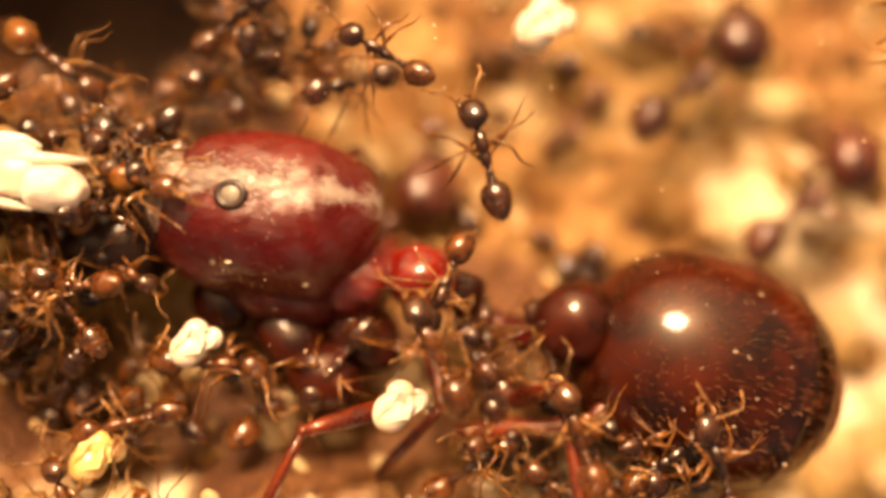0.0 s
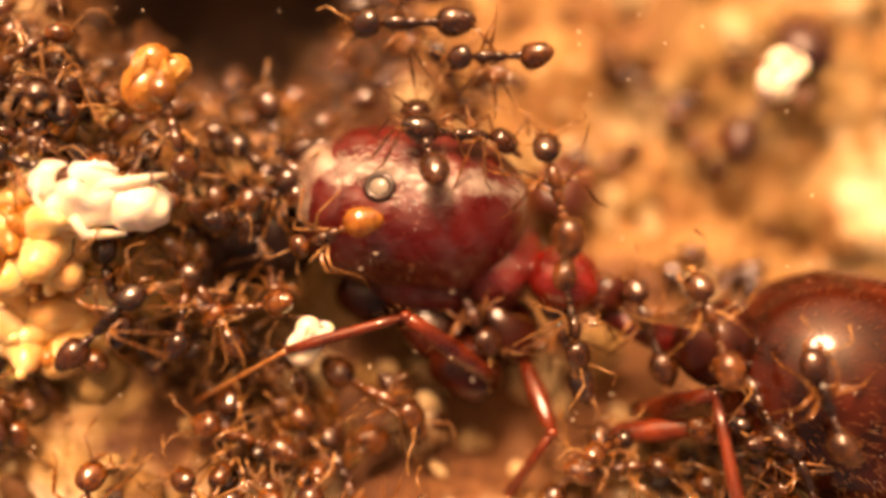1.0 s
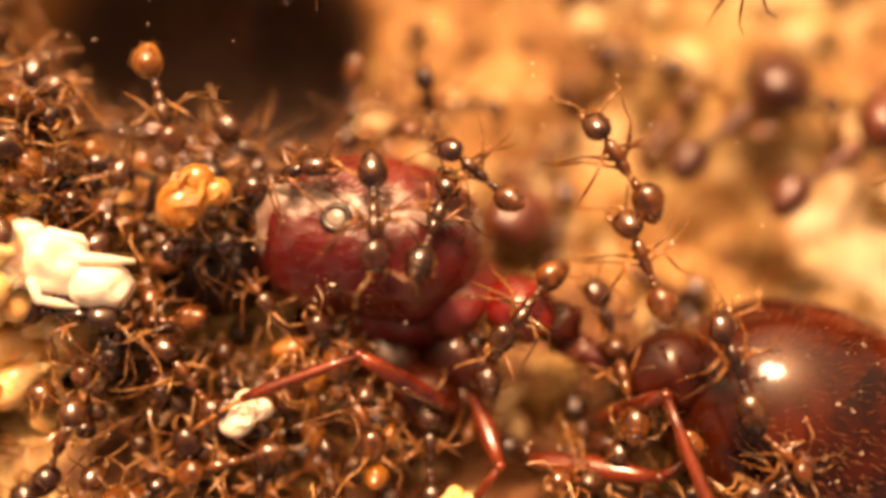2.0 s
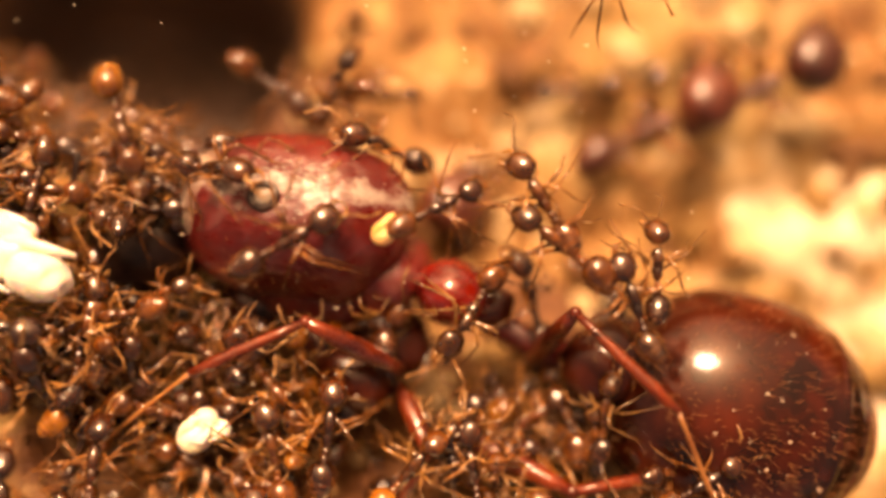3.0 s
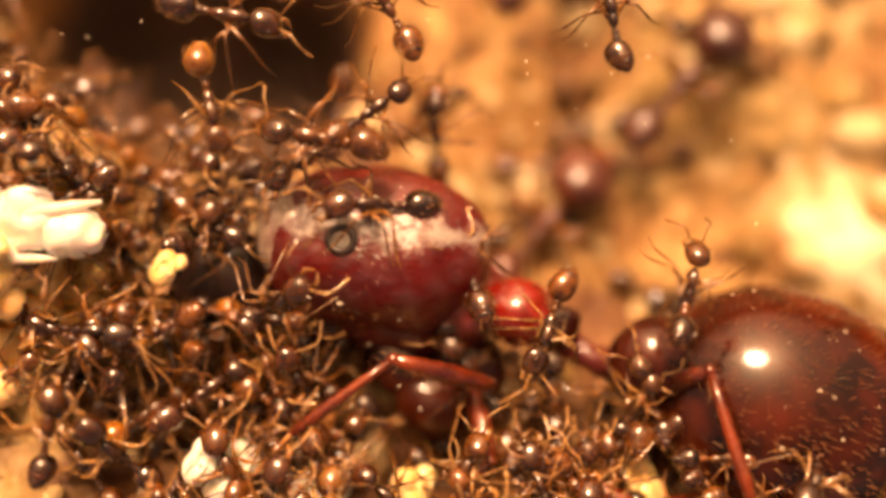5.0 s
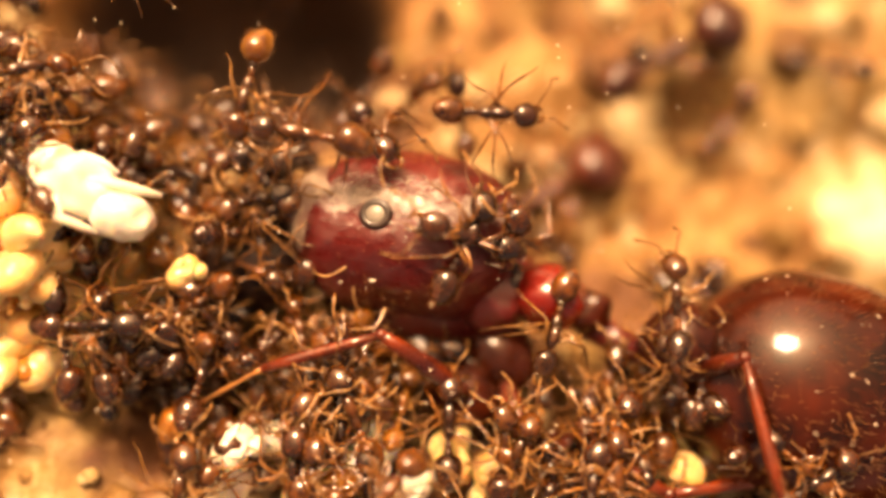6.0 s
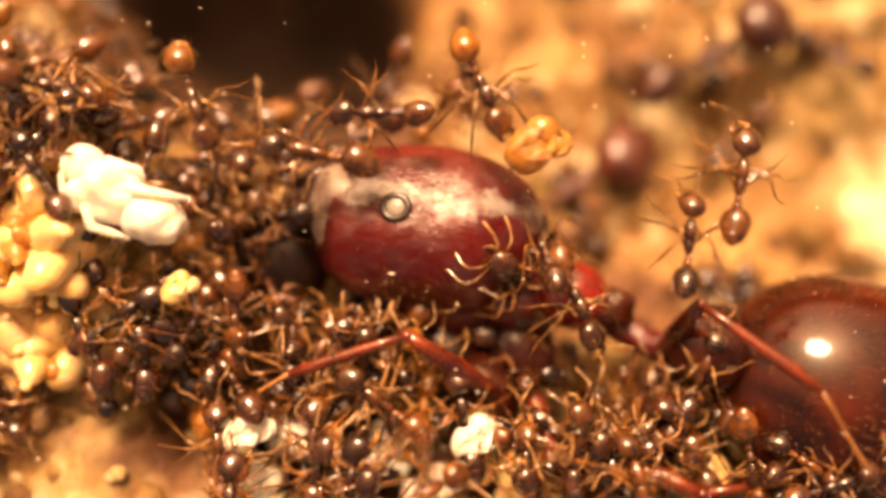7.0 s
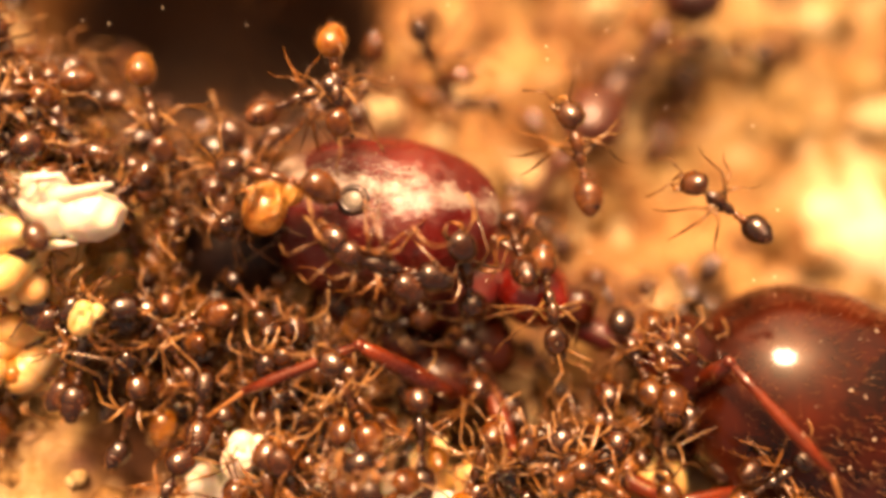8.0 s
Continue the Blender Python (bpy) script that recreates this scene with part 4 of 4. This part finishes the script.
    carry(soldier_b, [(0.0, 13.14, 5.77, 2.19), (0.5, 12.27, 4.75, 2.01), (1.0, 11.32, 5.32, 1.09), (1.5, 10.50, 4.90, 1.23), (3.0, 14.44, 6.29, 2.27), (3.5, 12.82, 4.91, 1.71), (4.0, 11.09, 6.05, 1.54), (4.5, 10.81, 6.37, 1.76), (6.0, 8.32, 7.28, 1.47), (6.5, 8.48, 7.37, 1.39), (7.0, 8.99, 7.36, 1.32), (7.5, 9.80, 8.02, 1.43), (8.0, 8.58, 7.60, 1.58)])
    carry(soldier_c, [(0.0, 16.97, 1.60, 2.17), (0.5, 17.38, 3.13, 2.31), (3.0, 10.80, 4.95, 1.85), (3.5, 7.80, 6.26, 1.54), (4.0, 4.37, 7.35, 1.51), (4.5, 5.09, 8.45, 1.78), (5.4, 5.6, 13.0, 1.63), (8.0, 5.8, 15.0, 1.68)])


# where each of the queen's moving legs has its knee, and its turn: seconds, x, y, degrees
LEG_WAYS = {
    "front": ((1.45, -4.1), (-1.05, -2.35), [(0.0, 0.3, -5.5, 47), (0.3, 1.7, -1.4, -4), (0.5, 1.8, -1.3, -6), (0.75, 0.2, -1.9, -3), (1.0, -0.9, -2.2, 0), (1.5, -0.95, -2.4, 2), (3.0, -0.5, -1.9, 8), (3.5, -0.3, -1.5, 10), (4.0, -0.8, -4.6, 42), (4.5, 0.6, -3.2, 33), (5.8, -0.9, -2.3, 3), (6.0, -1.0, -2.35, 0), (6.5, -1.05, -2.35, -3), (7.0, -1.0, -2.4, 2), (7.5, -1.1, -2.3, -4), (8.0, -1.3, -2.6, 6)]),
    "middle": ((2.6, -3.6), (3.2, -5.6), [(0.0, 4.3, -5.0, -8), (0.5, 3.6, -5.4, 4), (1.5, 3.2, -5.6, 0), (3.0, 3.0, -5.7, 6), (4.0, 1.9, -5.0, -28), (4.5, 2.6, -5.4, -15), (6.0, 3.2, -5.6, 0), (8.0, 3.1, -5.6, 4)]),
    "hind": ((4.2, -5.4), (7.4, -6.95), [(0.0, 8.3, -5.6, 30), (0.5, 8.6, -5.2, 35), (1.5, 8.0, -5.5, 28), (3.0, 7.1, -6.8, 0), (4.0, 7.0, -6.9, -5), (4.5, 7.3, -6.9, 2), (6.0, 7.2, -6.9, 0), (7.0, 7.4, -6.9, 3), (8.0, 7.6, -7.1, 0)]),
    "far": ((6.3, -3.0), (6.9, -1.45), [(0.0, 7.4, -4.4, -45), (1.5, 7.6, -4.2, -42), (3.0, 7.0, -1.7, -8), (3.5, 6.8, -1.5, -3), (4.0, 8.5, -2.6, -28), (4.5, 8.9, -2.9, -36), (5.8, 9.0, -3.0, -42), (6.0, 9.0, -3.0, -42), (6.3, 7.2, -1.7, -6), (6.5, 6.7, -1.3, 3), (7.0, 7.1, -1.55, 0), (7.5, 8.0, -2.1, -3), (8.0, 8.9, -3.1, -12)]),
}


def brood_arrives():
    """Workers drag more brood up from the front and leave it there."""
    spots = [(-2.0, -6.3, 4.9, 10), (0.8, -6.0, 5.2, 80), (-4.7, -5.5, 4.7, 150), (-3.4, -6.9, 5.4, 40), (-0.5, -7.0, 5.5, 200), (7.6, -6.3, 5.1, 120), (-5.6, -6.6, 5.6, 300), (2.1, -6.8, 5.3, 250), (-1.4, -5.4, 5.7, 330)]
    for pupa, (x, y, t, a) in zip(brought, spots):
        z = max(ground_z(x, y) + 0.7, 5.4)
        far = place(x - 1.5, -13.5, ground_z(x - 1.5, -13.5) + 0.8, 0, 0, a - 70)
        walk(pupa, [(0.0, far), (t - 1.3, far), (t, place(x, y, z, 10, -8, a)), (6.6, place(x + 0.15, y + 0.1, z, 4, 6, a + 12)), (8.0, place(x - 0.1, y - 0.2, z, 12, -4, a + 20))])


def queen_moves():
    """The queen shifts her thorax and abdomen a little, and waves her legs."""
    q = queen_parts
    sway = [(0.0, -0.25, -0.27), (0.5, -0.03, -0.00), (1.0, -0.20, 0.16), (1.5, -0.12, 0.09), (3.0, -0.23, 0.32), (3.5, -0.30, 0.40), (4.0, 0.02, 0.02),
            (4.5, 0.15, -0.16), (4.8, 0.2, -0.2), (5.4, 0.25, -0.25), (6.0, 0.27, -0.25), (6.5, 0.13, -0.24), (7.0, 0.11, -0.08), (7.5, -0.04, -0.03), (8.0, -0.05, 0.18)]
    for name, share in (("thorax", 1.0), ("head", 1.2), ("petiole", 0.35), ("gaster", -0.9)):
        rest = q[name].matrix_basis.copy()
        roll = {4.5: 19.0, 4.8: 14.0} if name == "thorax" else {}
        walk(q[name], [(t, Matrix.Translation((dx * share * MM, dy * share * MM, 0)) @ rest @ pose(0, 0, 0, roll.get(t, 0.0))) for t, dx, dy in sway])
    for name, (base, knee, way) in LEG_WAYS.items():
        rest = q[name].matrix_basis.copy()
        arm = Vector((knee[0] - base[0], knee[1] - base[1], 0))
        rows = []
        for t, x, y, turn in way:
            shift = Vector((x - base[0], y - base[1], 0)) - Matrix.Rotation(radians(turn), 3, "Z") @ arm
            rows.append((t, Matrix.Translation(shift * MM) @ rest @ pose(0, 0, 0, 0, 0, turn)))
        walk(q[name], rows)


def crowd(count, seed, spots, kinds, layers, roam, tilt, own=(), late=0.0, going=False, astride=False, window=(1.5, 3.6), pause=0.0, exit_by=None):
    """Ants that jostle over the nest: each keeps near its spot, turning and pushing on."""
    rnd = random.Random(seed)
    placed = 0
    while placed < count:
        x0, x1, y0, y1 = spots[rnd.randrange(len(spots))]
        x, y = rnd.uniform(x0, x1), rnd.uniform(y0, y1)
        if ((x + 10.3) / 3.5) ** 2 + ((y + 5.9) / 2.4) ** 2 < 1 or bump(x, y, -7.3, 10.6, 5.6, 4.5, 4.0) > 0.3:
            continue
        if not astride and (((x - MESO.x) / 3.0) ** 2 + ((y - MESO.y) / 1.9) ** 2 < 1 or ((x - 13.4) / 3.6) ** 2 + ((y + 3.2) / 3.2) ** 2 < 1):
            continue
        if ((x - 1.6) / 3.6) ** 2 + ((y + 3.2) / 1.8) ** 2 < 1 and rnd.random() < 0.8:
            continue
        placed += 1
        ant = own[placed - 1] if own else more_ant(rnd.choice(kinds))
        lift = rnd.uniform(*layers)
        a, rx, ry = rnd.uniform(0, 360), rnd.gauss(0, tilt), rnd.gauss(0, tilt)
        k = rnd.uniform(0, 100)
        r = roam * rnd.uniform(0.3, 1.3)
        # some come up from the front while the clip runs
        arrive = rnd.uniform(*window) if rnd.random() < late else -9.0
        leave = arrive - rnd.uniform(1.1, 1.5)
        sx, sy = x + rnd.uniform(-3.0, 3.0), rnd.uniform(-13.5, -10.2)
        gone = rnd.uniform(4.6, 6.4)
        if exit_by:
            sx, sy = exit_by[1] + rnd.uniform(-2, 2), exit_by[2]
        off = rnd.uniform(3.5, 3.9) if rnd.random() < pause else 99.0
        back = rnd.uniform(5.2, 6.0)
        if arrive > 0:
            a = math.degrees(math.atan2(y - sy, x - sx))
        rows = []
        for i in range(17):
            t = i * 0.5
            w = 1.0 if arrive < 0 else min(1.0, max(0.0, (t - leave) / (arrive - leave)))
            w = min(w, max(0.0, 1 - (t - off) / 0.8, (t - back + 0.8) / 0.8)) if t > off else w
            if going:
                w = min(1.0, max(0.0, gone - t))
            if exit_by:
                w = min(1.0, max(0.0, (exit_by[0] + lift * 0.1 - t) / 1.2))
            px = sx + (x - sx) * w + r * noise.noise((k, t * 0.7, 0))
            py = sy + (y - sy) * w + r * noise.noise((k, t * 0.7, 9))
            z = min(max(ground_z(px, py) + lift * w, queen_top(px, py) - 0.1), PANE_Z - 1.0)
            rows.append((t, place(px, py, z, w * rx + 14 * noise.noise((k, t, 20)), w * ry + 14 * noise.noise((k, t, 30)), a + 110 * noise.noise((k, t * 0.5, 40)))))
        walk(ant, rows)
        if rnd.random() < 0.6:
            step_legs(ant, rnd, rnd.choice((0.7, 0.9, 1.2)), rnd.uniform(0, 6))


def motions():
    queen_moves()
    single_ants()
    carried_things()
    brood_arrives()
    usual = ["dark", "dark_b", "dark_c", "dark_d", "brown", "brown_b", "brown_c", "brown_d", "brown_e", "dark", "brown_e", "dark_d", "brown_d", "dark_b", "brown", "dark_c", "amber", "amber", "pale"]
    crowd(32, 30, [(-10.0, 3.0, -5.0, -2.2)], usual, (0.1, 2.4), 2.2, 26, late=0.90, pause=0.4)
    crowd(24, 31, [(-9.6, 3.0, -5.0, -2.2)], usual, (1.8, 4.0), 2.2, 26, late=0.92, pause=0.75)
    crowd(13, 32, [(2.5, 8.7, -6.8, -3.4)], usual, (0.3, 2.2), 2.4, 26, late=0.75)
    crowd(9, 40, [(2.5, 8.4, -6.6, -3.4)], usual, (2.0, 4.2), 2.4, 26, late=0.85)
    crowd(10, 33, [(7.0, 11.0, -8.6, -5.8)], usual[:16], (0.4, 3.0), 2.0, 20, late=0.40)
    crowd(13, 34, [(-14.5, -9.2, 0.8, 3.4)], usual + ["pale", "pale"], (2.4, 3.6), 1.4, 28)
    crowd(24, 35, [(-16.0, -9.0, 3.8, 8.8)], usual + ["pale"], (3.6, 7.2), 1.8, 30)
    crowd(16, 45, [(-13.5, -9.0, 1.6, 6.0)], usual + ["pale", "amber"], (3.6, 5.4), 1.2, 26)
    crowd(28, 36, [(-9.2, -4.6, -2.2, 3.6)], usual, (2.2, 5.0), 1.6, 24)
    crowd(5, 37, [(-6.5, 2.5, 4.0, 5.8)], usual, (2.4, 5.0), 2.0, 28)
    crowd(9, 42, [(-9.0, 7.0, -8.2, -5.2)], usual, (0.1, 1.6), 1.6, 20, going=True)
    crowd(13, 43, [(-14.0, -9.2, -4.4, -2.0), (-14.5, -12.2, -7.4, -4.0)], usual, (0.1, 1.4), 1.4, 16)
    crowd(18, 46, [(-7.0, 6.0, -7.2, -5.2)], usual, (2.4, 3.8), 1.6, 22, late=1.0, window=(4.9, 5.8))
    crowd(8, 49, [(2.5, 8.5, -6.8, -4.0)], usual[:16], (1.0, 3.4), 2.0, 24, late=1.0, window=(4.9, 5.8))
    crowd(11, 47, [(-4.5, 0.8, 5.4, 8.4)], usual, (3.2, 6.0), 1.4, 26, exit_by=(1.5, -5.0, 13.5))
    crowd(4, 44, [(8.4, 10.0, -2.6, -0.6)], usual, (0.0, 0.2), 0.8, 10, astride=True)
    crowd(1, 41, [(2.4, 6.6, -3.8, -1.7)], usual, (2.6, 4.2), 1.6, 24)
    crowd(5, 38, [(3.0, 16.0, 1.5, 9.0)], ["dark", "brown_b", "brown"], (0.0, 0.1), 3.5, 4)
    crowd(11, 39, [(-9.0, 2.0, -5.4, -3.0)], usual, (0.6, 3.0), 2.0, 20, [KINDS[k] for k in ("dark", "dark_b", "brown", "brown_b", "amber", "pale", "dark_c", "brown_c", "dark_d", "brown_d", "brown_e")], 0.8)


motions()
